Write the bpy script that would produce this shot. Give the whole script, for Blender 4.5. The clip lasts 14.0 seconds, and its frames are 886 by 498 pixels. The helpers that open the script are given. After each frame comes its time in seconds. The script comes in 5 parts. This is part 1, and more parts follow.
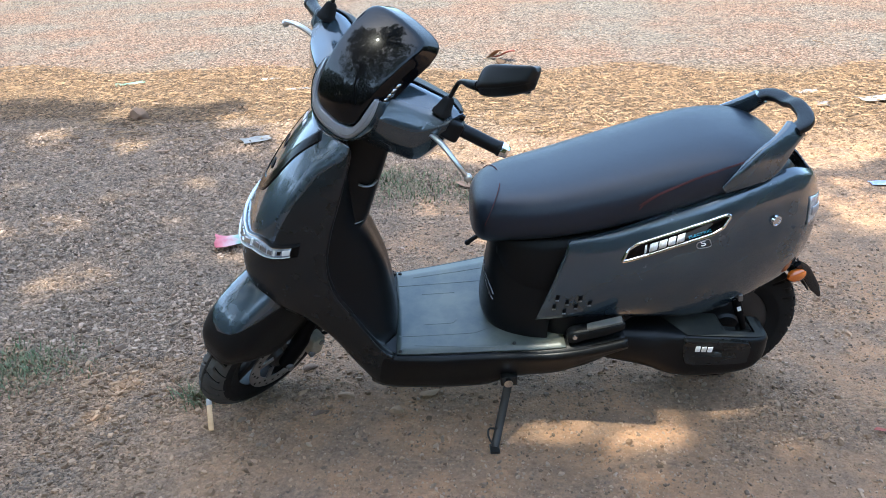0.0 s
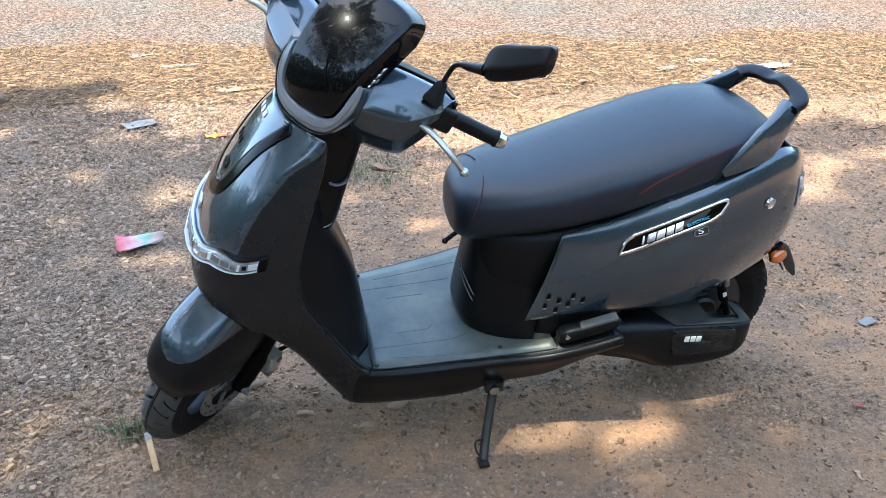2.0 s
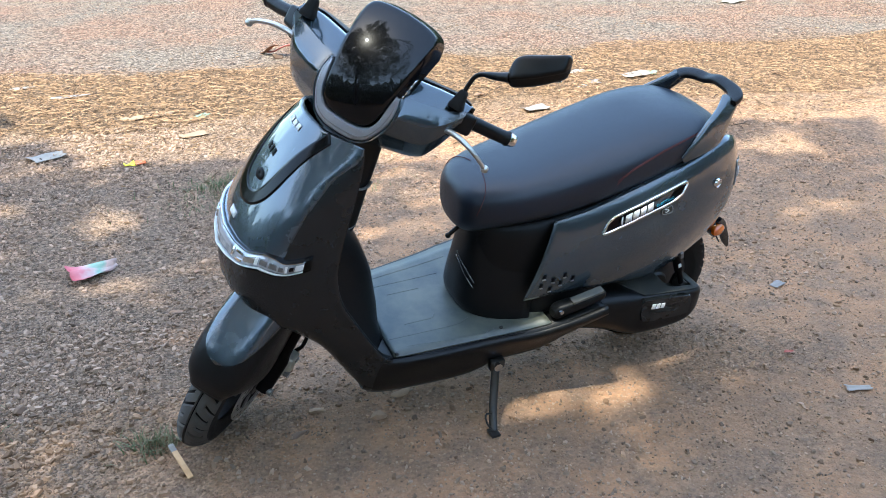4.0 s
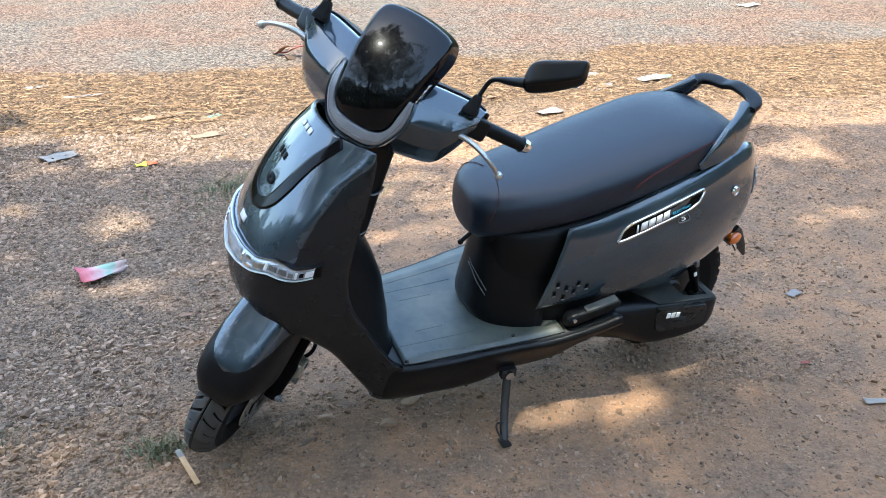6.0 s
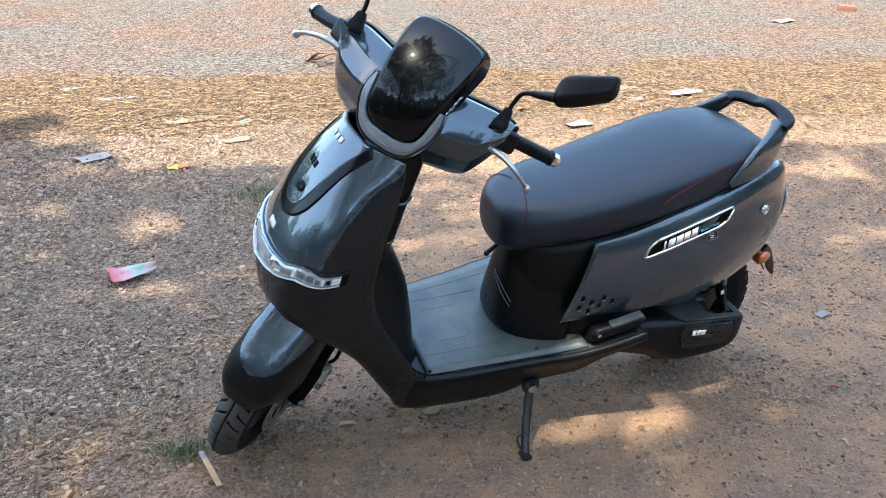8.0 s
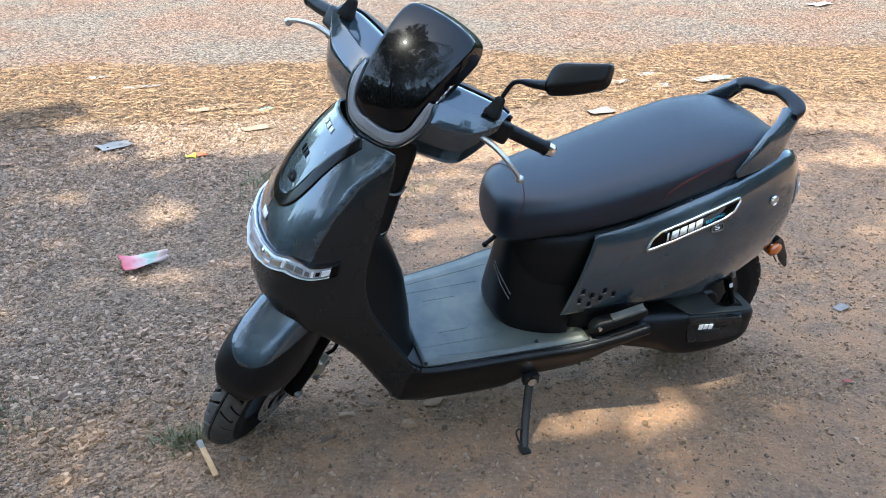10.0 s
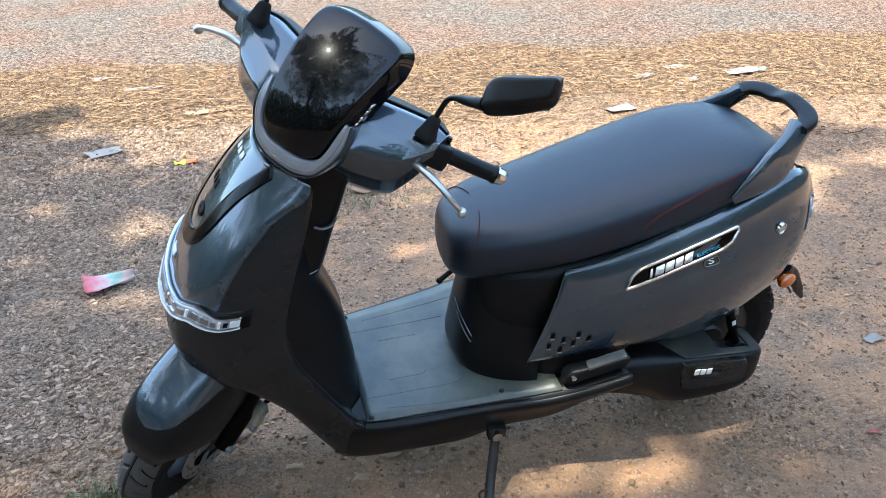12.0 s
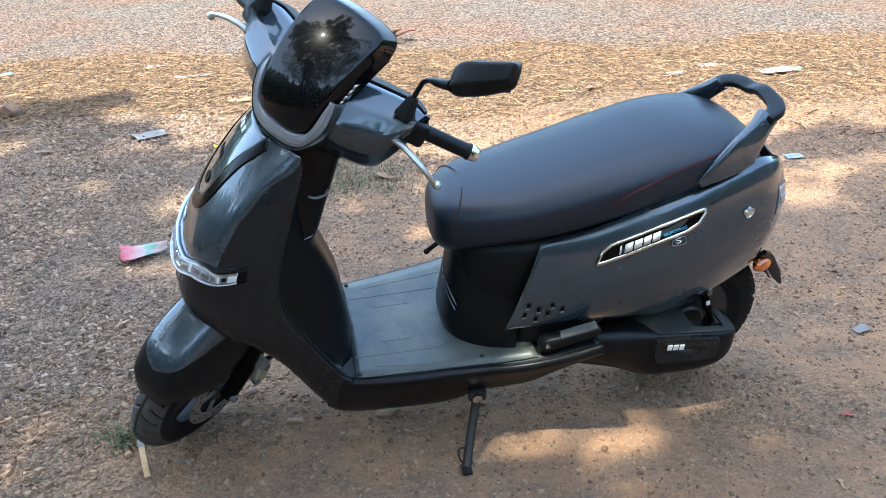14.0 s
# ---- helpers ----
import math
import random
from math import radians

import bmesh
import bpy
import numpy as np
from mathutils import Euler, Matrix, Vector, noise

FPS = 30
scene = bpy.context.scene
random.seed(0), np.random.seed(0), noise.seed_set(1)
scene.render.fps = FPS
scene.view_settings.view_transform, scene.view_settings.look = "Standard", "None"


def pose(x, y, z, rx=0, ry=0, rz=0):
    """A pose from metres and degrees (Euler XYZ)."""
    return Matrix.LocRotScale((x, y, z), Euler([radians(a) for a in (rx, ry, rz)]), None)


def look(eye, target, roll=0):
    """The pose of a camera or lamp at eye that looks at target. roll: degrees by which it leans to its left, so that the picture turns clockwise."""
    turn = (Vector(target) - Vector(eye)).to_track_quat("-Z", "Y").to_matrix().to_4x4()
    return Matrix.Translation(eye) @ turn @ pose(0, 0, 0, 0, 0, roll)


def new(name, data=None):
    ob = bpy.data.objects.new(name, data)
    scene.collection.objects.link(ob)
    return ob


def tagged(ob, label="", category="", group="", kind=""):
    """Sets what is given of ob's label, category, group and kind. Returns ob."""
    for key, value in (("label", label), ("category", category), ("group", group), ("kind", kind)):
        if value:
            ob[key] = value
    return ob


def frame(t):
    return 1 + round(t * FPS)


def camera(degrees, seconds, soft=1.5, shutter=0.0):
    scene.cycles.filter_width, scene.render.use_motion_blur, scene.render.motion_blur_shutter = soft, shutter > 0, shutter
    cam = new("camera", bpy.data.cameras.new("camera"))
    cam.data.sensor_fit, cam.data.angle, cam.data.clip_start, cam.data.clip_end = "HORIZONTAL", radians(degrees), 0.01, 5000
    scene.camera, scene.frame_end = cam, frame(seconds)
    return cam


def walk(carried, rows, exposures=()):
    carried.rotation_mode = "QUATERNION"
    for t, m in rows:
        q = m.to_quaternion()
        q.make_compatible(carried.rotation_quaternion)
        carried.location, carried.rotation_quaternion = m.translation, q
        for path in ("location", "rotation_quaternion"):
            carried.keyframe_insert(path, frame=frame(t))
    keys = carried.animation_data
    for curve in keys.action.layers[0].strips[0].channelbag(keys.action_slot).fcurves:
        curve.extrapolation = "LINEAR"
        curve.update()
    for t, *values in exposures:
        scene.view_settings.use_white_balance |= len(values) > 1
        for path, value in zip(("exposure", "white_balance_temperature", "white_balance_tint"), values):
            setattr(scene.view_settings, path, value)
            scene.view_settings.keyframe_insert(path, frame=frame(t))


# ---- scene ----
cam = camera(57.4, 14.0, soft=0.6)
METRES, EYE, TILT, LEAN, TURN = 1.8775, 1.394, 0.0, 0.0, 0.0
ROWS = [
    (0.0, 0.0, 0.0, 0.0, -0.94, -24.56, 2.06),
    (0.5, -0.0217, 0.0527, -0.0081, -0.12, -25.21, 2.15),
    (1.0, -0.0472, 0.13, 0.0014, -2.47, -25.55, 1.8),
    (1.5, -0.0679, 0.1595, -0.001, -6.41, -25.5, 1.03),
    (2.0, -0.1372, 0.1299, -0.0099, -10.84, -26.82, 0.57),
    (2.5, -0.2259, 0.0826, -0.0052, -13.03, -27.62, 1.81),
    (3.0, -0.2952, 0.0739, 0.0085, -17.19, -26.21, 1.89),
    (5.5, -0.376, 0.0882, 0.0085, -23.26, -25.28, -0.26),
    (6.0, -0.3543, 0.0933, 0.0082, -21.02, -25.39, -0.03),
    (6.5, -0.3401, 0.0952, 0.0082, -20.39, -25.56, 0.04),
    (7.0, -0.341, 0.0903, 0.0088, -20.18, -25.43, -0.02),
    (7.5, -0.3511, 0.0878, 0.012, -19.72, -24.93, -0.46),
    (8.0, -0.357, 0.0917, 0.0127, -18.76, -24.81, -0.72),
    (8.5, -0.3493, 0.0952, 0.012, -18.4, -25.34, -0.94),
    (11.0, -0.2321, 0.0902, 0.0098, -15.5, -25.82, 0.8),
    (11.5, -0.1812, 0.1422, 0.0054, -15.72, -25.53, 1.25),
    (12.0, -0.1462, 0.2111, -0.0036, -13.54, -26.41, 1.68),
    (12.5, -0.1286, 0.2128, 0.0037, -10.42, -26.32, 2.1),
    (13.0, -0.1066, 0.1797, 0.0079, -7.93, -26.1, 1.81),
    (13.5, -0.0932, 0.1365, 0.006, -7.49, -26.01, 1.72),
    (14.0, -0.0839, 0.1096, 0.0032, -9.39, -26.49, 1.61),
]
EXPOSURES = [(0.0, 2.74), (0.5, 2.84), (1.0, 2.79), (1.5, 2.79), (2.0, 2.86), (2.5, 2.96), (3.0, 2.74), (5.5, 2.70), (8.5, 2.68), (11.5, 2.74), (12.5, 2.72), (13.5, 2.84), (14.0, 2.74)]
walk(cam, [(t, pose(0, 0, EYE, TILT, LEAN, TURN) @ pose(METRES * x, METRES * y, METRES * z, 90 + pitch, roll, yaw)) for t, x, y, z, yaw, pitch, roll in ROWS], EXPOSURES)

# ---------------------------------------------------------------- light
SUN_EL, SUN_AZ = 66.0, -145.0
SUN = Vector((math.cos(radians(SUN_EL)) * math.cos(radians(SUN_AZ)), math.cos(radians(SUN_EL)) * math.sin(radians(SUN_AZ)), math.sin(radians(SUN_EL))))
world = bpy.data.worlds.new("sky")
scene.world = world
world.use_nodes = True
wn = world.node_tree.nodes
sky = wn.new("ShaderNodeTexSky")
sky.sky_type, sky.sun_disc = "NISHITA", False
sky.air_density, sky.dust_density, sky.ozone_density = 1.1, 1.4, 1.2
sky.sun_elevation, sky.sun_rotation = radians(SUN_EL), math.atan2(SUN.x, SUN.y)
wn["Background"].inputs["Strength"].default_value = 0.15
world.node_tree.links.new(sky.outputs["Color"], wn["Background"].inputs["Color"])
sun = new("sun", bpy.data.lights.new("sun", "SUN"))
sun.data.energy, sun.data.angle, sun.data.color = 1.7, radians(0.53), (1.0, 0.955, 0.88)
sun.matrix_world = look(SUN * 40, (0, 0, 0))
scene.view_settings.use_white_balance = True
scene.view_settings.white_balance_temperature, scene.view_settings.white_balance_tint = 6550, 2


# ---------------------------------------------------------------- materials
def material(name, base, rough=0.5, metal=0.0, second=None, scale=20.0, mix=0.5, bump=0.0, bump_scale=200.0, coat=0.0, fine=None, spread=0.0, spec=0.5):
    """Principled surface: two colours mixed by a large noise, a finer speckle, a fine relief."""
    m = bpy.data.materials.new(name)
    m.use_nodes = True
    n, k = m.node_tree.nodes, m.node_tree.links
    p = n["Principled BSDF"]
    p.inputs["Roughness"].default_value, p.inputs["Metallic"].default_value = rough, metal
    p.inputs["Coat Weight"].default_value, p.inputs["Coat Roughness"].default_value = coat, 0.03
    p.inputs["Coat IOR"].default_value = 1.55
    p.inputs["Specular IOR Level"].default_value = spec
    co = n.new("ShaderNodeTexCoord")
    colour = None
    rgb = n.new("ShaderNodeRGB")
    rgb.outputs[0].default_value = (*base, 1)
    colour = rgb.outputs[0]
    if second:
        t = n.new("ShaderNodeTexNoise")
        t.inputs["Scale"].default_value, t.inputs["Detail"].default_value, t.inputs["Roughness"].default_value = scale, 6, 0.6
        k.new(co.outputs["Object"], t.inputs["Vector"])
        r = n.new("ShaderNodeMapRange")
        r.inputs["From Min"].default_value, r.inputs["From Max"].default_value = 0.38, 0.62
        r.inputs["To Max"].default_value = mix
        k.new(t.outputs["Fac"], r.inputs["Value"])
        x = n.new("ShaderNodeMix")
        x.data_type = "RGBA"
        x.inputs["B"].default_value = (*second, 1)
        k.new(r.outputs["Result"], x.inputs["Factor"])
        k.new(colour, x.inputs["A"])
        colour = x.outputs["Result"]
        rr = n.new("ShaderNodeMapRange")
        rr.inputs["From Min"].default_value, rr.inputs["From Max"].default_value = 0.3, 0.7
        rr.inputs["To Min"].default_value, rr.inputs["To Max"].default_value = rough * 0.88, min(1, rough * 1.15)
        k.new(t.outputs["Fac"], rr.inputs["Value"])
        k.new(rr.outputs["Result"], p.inputs["Roughness"])
    if spread:
        g = n.new("ShaderNodeNewGeometry")
        h = n.new("ShaderNodeHueSaturation")
        v = n.new("ShaderNodeMapRange")
        v.inputs["To Min"].default_value, v.inputs["To Max"].default_value = 1 - spread, 1 + spread
        k.new(g.outputs["Random Per Island"], v.inputs["Value"])
        k.new(v.outputs["Result"], h.inputs["Value"])
        k.new(colour, h.inputs["Color"])
        colour = h.outputs["Color"]
    k.new(colour, p.inputs["Base Color"])
    if bump:
        t = n.new("ShaderNodeTexNoise")
        t.inputs["Scale"].default_value, t.inputs["Detail"].default_value = bump_scale, 4
        k.new(co.outputs["Object"], t.inputs["Vector"])
        b = n.new("ShaderNodeBump")
        b.inputs["Strength"].default_value, b.inputs["Distance"].default_value = bump, 0.002
        k.new(t.outputs["Fac"], b.inputs["Height"])
        k.new(b.outputs["Normal"], p.inputs["Normal"])
    return m


PAINT = material("titanium_grey_paint", (0.040, 0.061, 0.078), 0.25, 0.42, (0.050, 0.070, 0.084), 9, 0.25, 0.02, 900, coat=1.0)
PLASTIC = material("black_plastic", (0.0045, 0.0052, 0.006), 0.37, 0, (0.0085, 0.0085, 0.0083), 11, 0.45, 0.12, 1500, spec=0.23)
GLOSS = material("gloss_black", (0.003, 0.003, 0.004), 0.26, 0, coat=0.5, spec=0.04)
DULL = material("dull_black", (0.0022, 0.0022, 0.0026), 0.45, 0, spec=0.07)
TRIM = material("trim_black", (0.0025, 0.0025, 0.003), 0.16, 0, spec=0.13)
RUBBER = material("tyre_rubber", (0.006, 0.006, 0.006), 0.72, 0, (0.018, 0.0165, 0.015), 14, 0.5, 0.2, 700, spec=0.2)
MAT = material("rubber_mat", (0.040, 0.054, 0.052), 0.37, 0, (0.150, 0.148, 0.112), 5.5, 0.70, 0.10, 900, spec=0.55)
LEATHER = material("seat_vinyl", (0.0085, 0.0145, 0.025), 0.36, 0, (0.012, 0.018, 0.029), 6, 0.6, 0.22, 1100, spec=0.5)
THREAD = material("red_thread", (0.075, 0.014, 0.013), 0.8)
ALLOY = material("cast_alloy", (0.60, 0.61, 0.60), 0.34, 0.85, (0.48, 0.48, 0.47), 40, 0.4)
CHROME = material("chrome", (0.75, 0.76, 0.78), 0.14, 1.0)
STEEL = material("steel", (0.27, 0.27, 0.27), 0.38, 0.6, (0.16, 0.15, 0.14), 40, 0.5)
DARK_STEEL = material("painted_steel", (0.010, 0.010, 0.0105), 0.45, 0.1, (0.032, 0.027, 0.022), 25, 0.4, 0.1, 600)
BRASS = material("gold_caliper", (0.62, 0.59, 0.48), 0.45, 0.3, (0.42, 0.39, 0.30), 60, 0.4)
LENS = material("clear_lens", (0.30, 0.33, 0.37), 0.10, 0.3, (0.60, 0.63, 0.66), 55, 0.8, coat=1.0)
LENS_DARK = material("lamp_reflector", (0.22, 0.23, 0.24), 0.15, 0.6, coat=1.0)
FAIRING = material("satin_black_fairing", (0.0085, 0.0105, 0.012), 0.27, 0, (0.012, 0.0135, 0.0145), 8, 0.4, 0.05, 1200, spec=0.42)
FROST = material("frosted_light_guide", (0.30, 0.31, 0.325), 0.36, 0.1, (0.24, 0.25, 0.265), 26, 0.5, coat=0.4)
AMBER = material("amber_lens", (0.62, 0.13, 0.01), 0.18, 0, (0.5, 0.09, 0.008), 60, 0.5, coat=1.0)
WHITE = material("white_print", (0.78, 0.78, 0.76), 0.4)
BLUE = material("blue_print", (0.03, 0.35, 0.55), 0.4)
DUSTY_RUBBER = material("dusty_tread_rubber", (0.054, 0.051, 0.046), 0.9, 0, (0.085, 0.077, 0.064), 18, 0.6, 0.2, 500)
DISC_STEEL = material("dark_disc_steel", (0.42, 0.42, 0.41), 0.34, 0.8, (0.34, 0.32, 0.30), 40, 0.5)
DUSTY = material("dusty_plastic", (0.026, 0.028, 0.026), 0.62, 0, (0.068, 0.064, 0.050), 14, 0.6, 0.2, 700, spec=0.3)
PEG_RUBBER = material("worn_peg_rubber", (0.085, 0.087, 0.080), 0.8, 0, (0.16, 0.145, 0.12), 30, 0.5)
MIRROR = material("mirror_glass", (0.9, 0.9, 0.9), 0.01, 1.0)


# ---------------------------------------------------------------- mesh helpers
def spline(points, n):
    """Catmull-Rom curve through the points (rows of an array), n samples."""
    p = np.asarray(points, float)
    flat = p.reshape(len(p), -1)
    ext = np.vstack([2 * flat[0] - flat[1], flat, 2 * flat[-1] - flat[-2]])
    t = np.linspace(0, len(p) - 1, n)
    i = np.minimum(t.astype(int), len(p) - 2)
    f = (t - i)[:, None]
    a, b, c, d = ext[i], ext[i + 1], ext[i + 2], ext[i + 3]
    out = 0.5 * (2 * b + (c - a) * f + (2 * a - 5 * b + 4 * c - d) * f ** 2 + (3 * b - a - 3 * c + d) * f ** 3)
    return out.reshape((n,) + p.shape[1:])


DENSE = {}


def spline_at(points, t):
    """Values of the same curve at parameters t in 0..1."""
    p = np.asarray(points, float)
    if len(p) > 6 and not p.shape[1:] == (3,):
        key = p.tobytes()
        if key not in DENSE:
            DENSE[key] = spline(p, 401)
        dense = DENSE[key]
        x = np.clip(np.asarray(t, float), 0, 1) * 400
        i = np.minimum(x.astype(int), 399)
        f = (x - i)[..., None]
        return dense[i] * (1 - f) + dense[i + 1] * f
    if np.ndim(t):
        return np.array([spline_at(p, q) for q in np.ravel(t)])
    t = min(1.0, max(0.0, float(t))) * (len(p) - 1)
    i = min(int(t), len(p) - 2)
    f = t - i
    b, c = p[i], p[i + 1]
    a = p[i - 1] if i else 2 * b - c
    d = p[i + 2] if i + 2 < len(p) else 2 * c - b
    return 0.5 * (2 * b + (c - a) * f + (2 * a - 5 * b + 4 * c - d) * f ** 2 + (3 * b - a - 3 * c + d) * f ** 3)


def grid_faces(r, c, cu=False, cv=False):
    f = []
    for i in range(r if cu else r - 1):
        for j in range(c if cv else c - 1):
            a, b = i * c + j, i * c + (j + 1) % c
            e, d = ((i + 1) % r) * c + j, ((i + 1) % r) * c + (j + 1) % c
            f.append((a, b, d, e))
    return f


def sheet(g, cu=False, cv=False, caps=False):
    """A mesh from a grid of points; cv closes each row; caps closes the first and last row."""
    g = np.asarray(g, float)
    r, c = g.shape[:2]
    f = grid_faces(r, c, cu, cv)
    v = g.reshape(-1, 3)
    if caps:
        f += [tuple(range(c))[::-1], tuple(range((r - 1) * c, r * c))]
    return v, f


def join(*meshes):
    vs, fs, o = [], [], 0
    for v, f in meshes:
        vs.append(np.asarray(v, float).reshape(-1, 3))
        fs += [tuple(i + o for i in q) for q in f]
        o += len(vs[-1])
    return np.vstack(vs), fs


def flipped(mesh):
    v, f = mesh
    return np.asarray(v) * (1, -1, 1), [q[::-1] for q in f]


def moved(mesh, m):
    v, f = mesh
    a = np.array(m)
    return np.asarray(v) @ a[:3, :3].T + a[:3, 3], f


def scaled(mesh, k):
    return np.asarray(mesh[0]) * k, mesh[1]


def tube(path, radius, n=12, caps=True, flat=1.0, up=(0, 0, 1)):
    """A tube along a path; radius a number or one for each point; flat squashes it along up."""
    p = np.asarray(path, float)
    rad = np.full(len(p), radius) if np.isscalar(radius) else np.asarray(radius, float)
    d = np.gradient(p, axis=0)
    d /= np.linalg.norm(d, axis=1)[:, None] + 1e-9
    ref = np.asarray(up, float)
    rows = []
    for q, w, r in zip(p, d, rad):
        s = np.cross(w, ref)
        if np.linalg.norm(s) < 1e-3:
            s = np.cross(w, (1, 0.01, 0))
        s /= np.linalg.norm(s)
        h = np.cross(s, w)
        a = np.linspace(0, 2 * np.pi, n, endpoint=False)
        rows.append(q + r * (np.cos(a)[:, None] * s + flat * np.sin(a)[:, None] * h))
    return sheet(np.array(rows), cv=True, caps=caps)


def sweep(path, half_w, half_h, across, e=4.0, n=20):
    """A rounded bar along a path; half_w lies along the direction across (one for each point)."""
    p, ac = np.asarray(path, float), np.asarray(across, float)
    d = np.gradient(p, axis=0)
    rows = []
    for q, w, a, hw, hh in zip(p, d, ac, half_w, half_h):
        w = w / np.linalg.norm(w)
        a = a - w * (a @ w)
        a /= np.linalg.norm(a)
        r = super_ring(n, hw, hh, e)
        rows.append(q + r[:, :1] * a + r[:, 1:] * np.cross(w, a))
    return sheet(np.array(rows), cv=True, caps=True)


def lathe(profile, n=48, closed=False):
    """Turns a profile of (radius, height along y) about the y axis."""
    a = np.linspace(0, 2 * np.pi, n, endpoint=False)
    pr = np.asarray(profile, float)
    g = np.stack([np.stack([r * np.cos(a), np.full(n, h), r * np.sin(a)], 1) for r, h in pr])
    return sheet(g, cu=closed, cv=True)


def rounded_box(size, bevel=0.005, m=None, seg=2):
    bm = bmesh.new()
    bmesh.ops.create_cube(bm, size=1)
    bmesh.ops.scale(bm, vec=size, verts=bm.verts)
    if bevel:
        bmesh.ops.bevel(bm, geom=bm.edges[:], offset=bevel, segments=seg, affect="EDGES", profile=0.6)
    bm.verts.index_update()
    v, f = np.array([v.co[:] for v in bm.verts]), [tuple(x.index for x in q.verts) for q in bm.faces]
    bm.free()
    return moved((v, f), m) if m else (v, f)


def ball(centre, r, n=12, squash=(1, 1, 1)):
    prof = [(max(1e-4, r * math.sin(t)), -r * math.cos(t)) for t in np.linspace(0, math.pi, n)]
    v, f = lathe(prof, n * 2)
    return v * squash + np.asarray(centre), f


def part(name, mesh, mat, parent=None, label="", smooth=True, thick=0.0, angle=40):
    """Links a mesh as one object under a thing or a part."""
    v, f = mesh
    me = bpy.data.meshes.new(name)
    me.from_pydata(np.asarray(v).tolist(), [], f)
    bm = bmesh.new()
    bm.from_mesh(me)
    bmesh.ops.remove_doubles(bm, verts=bm.verts, dist=1e-5)
    bmesh.ops.recalc_face_normals(bm, faces=bm.faces)
    bm.to_mesh(me)
    bm.free()
    me.validate()
    me.polygons.foreach_set("use_smooth", [smooth] * len(me.polygons))
    if smooth and angle:
        me.set_sharp_from_angle(angle=radians(angle))
    me.materials.append(mat)
    ob = new(name, me)
    if parent:
        ob.parent = parent
    if label:
        ob["label"] = label
    if thick:
        s = ob.modifiers.new("thickness", "SOLIDIFY")
        s.thickness, s.offset = thick, -1
    return ob


def super_ring(n, hx, hy, e=2.6):
    a = np.linspace(0, 2 * np.pi, n, endpoint=False)
    c, s = np.cos(a), np.sin(a)
    return np.stack([hx * np.sign(c) * np.abs(c) ** (2 / e), hy * np.sign(s) * np.abs(s) ** (2 / e)], 1)


# ---------------------------------------------------------------- the scooter's place
SCOOTER = pose(-0.1262, 2.0617, 0.0, 0, 0, 181.5) @ pose(0, 0, 0, -9, 0, 0)
CASTER, STEER = 28.8, 49.0
HEAD = pose(0.028, 0, 0.943) @ pose(0, 0, 0, 0, -CASTER, 0) @ pose(0, 0.0, 0, 0, 0, STEER)

# ---------------------------------------------------------------- scooter
scooter = new("scooter")
scooter.matrix_world = SCOOTER
tagged(scooter, "dark grey electric scooter leaning on its side stand", "scooter")


def rows_at(table, n):
    return spline(np.array(table), n)


# side panels and tail: top edge, lower edge and bulge along the body
PANEL = [(-0.432, 0.158, 0.604, -0.352, 0.186, 0.382, 0.012), (-0.53, 0.166, 0.630, -0.485, 0.200, 0.394, 0.022),
         (-0.66, 0.168, 0.676, -0.635, 0.186, 0.374, 0.038), (-0.78, 0.162, 0.714, -0.765, 0.164, 0.352, 0.049),
         (-0.88, 0.146, 0.744, -0.870, 0.142, 0.362, 0.053), (-0.965, 0.122, 0.758, -0.960, 0.124, 0.398, 0.052),
         (-1.022, 0.100, 0.742, -1.028, 0.104, 0.434, 0.048), (-1.060, 0.062, 0.718, -1.072, 0.066, 0.458, 0.040), (-1.082, 0.0, 0.690, -1.096, 0.0, 0.472, 0.030)]


def panel_point(s, v, lift=0.0):
    """s along the body (0 front, 1 tail), v from the top edge (0) to the lower edge (1)."""
    xt, yt, zt, xb, yb, zb, bulge = spline_at(PANEL, s)
    b = bulge * math.sin(math.pi * min(1, max(0, v)) ** 0.85) ** 0.75
    y = yt + (yb - yt) * v + b + lift
    x = xt + (xb - xt) * v - (0.5 * b if s > 0.8 else 0.0) * (s - 0.8) / 0.2
    return (x, y, zt + (zb - zt) * v)


PANEL_AT = [(s, v, panel_point(s, v)) for s in np.linspace(0, 1, 81) for v in np.linspace(0, 1, 41)]
PANEL_XZ = np.array([(q[0], q[2]) for _, _, q in PANEL_AT])


def panel_find(x, z, lift=0.0):
    """The panel's point at a given x and z."""
    i = int(np.argmin(np.abs(PANEL_XZ - (x, z)).sum(1)))
    s, v = PANEL_AT[i][:2]
    for step in (0.004, 0.001):
        for _ in range(5):
            s, v = min((abs(panel_point(a, b)[0] - x) + abs(panel_point(a, b)[2] - z), a, b) for a in (s - step, s, s + step) for b in (v - step, v, v + step))[1:]
    return panel_point(s, v, lift)


G = np.array([[panel_point(s, v) for v in np.linspace(0, 1, 22)] for s in np.linspace(0, 1, 60)])
left_panel = part("side_panel", sheet(G), PAINT, scooter, "glossy dark grey side panel", thick=0.004)
right_panel = part("side_panel", flipped(sheet(G)), PAINT, scooter, "glossy dark grey side panel", thick=0.004)

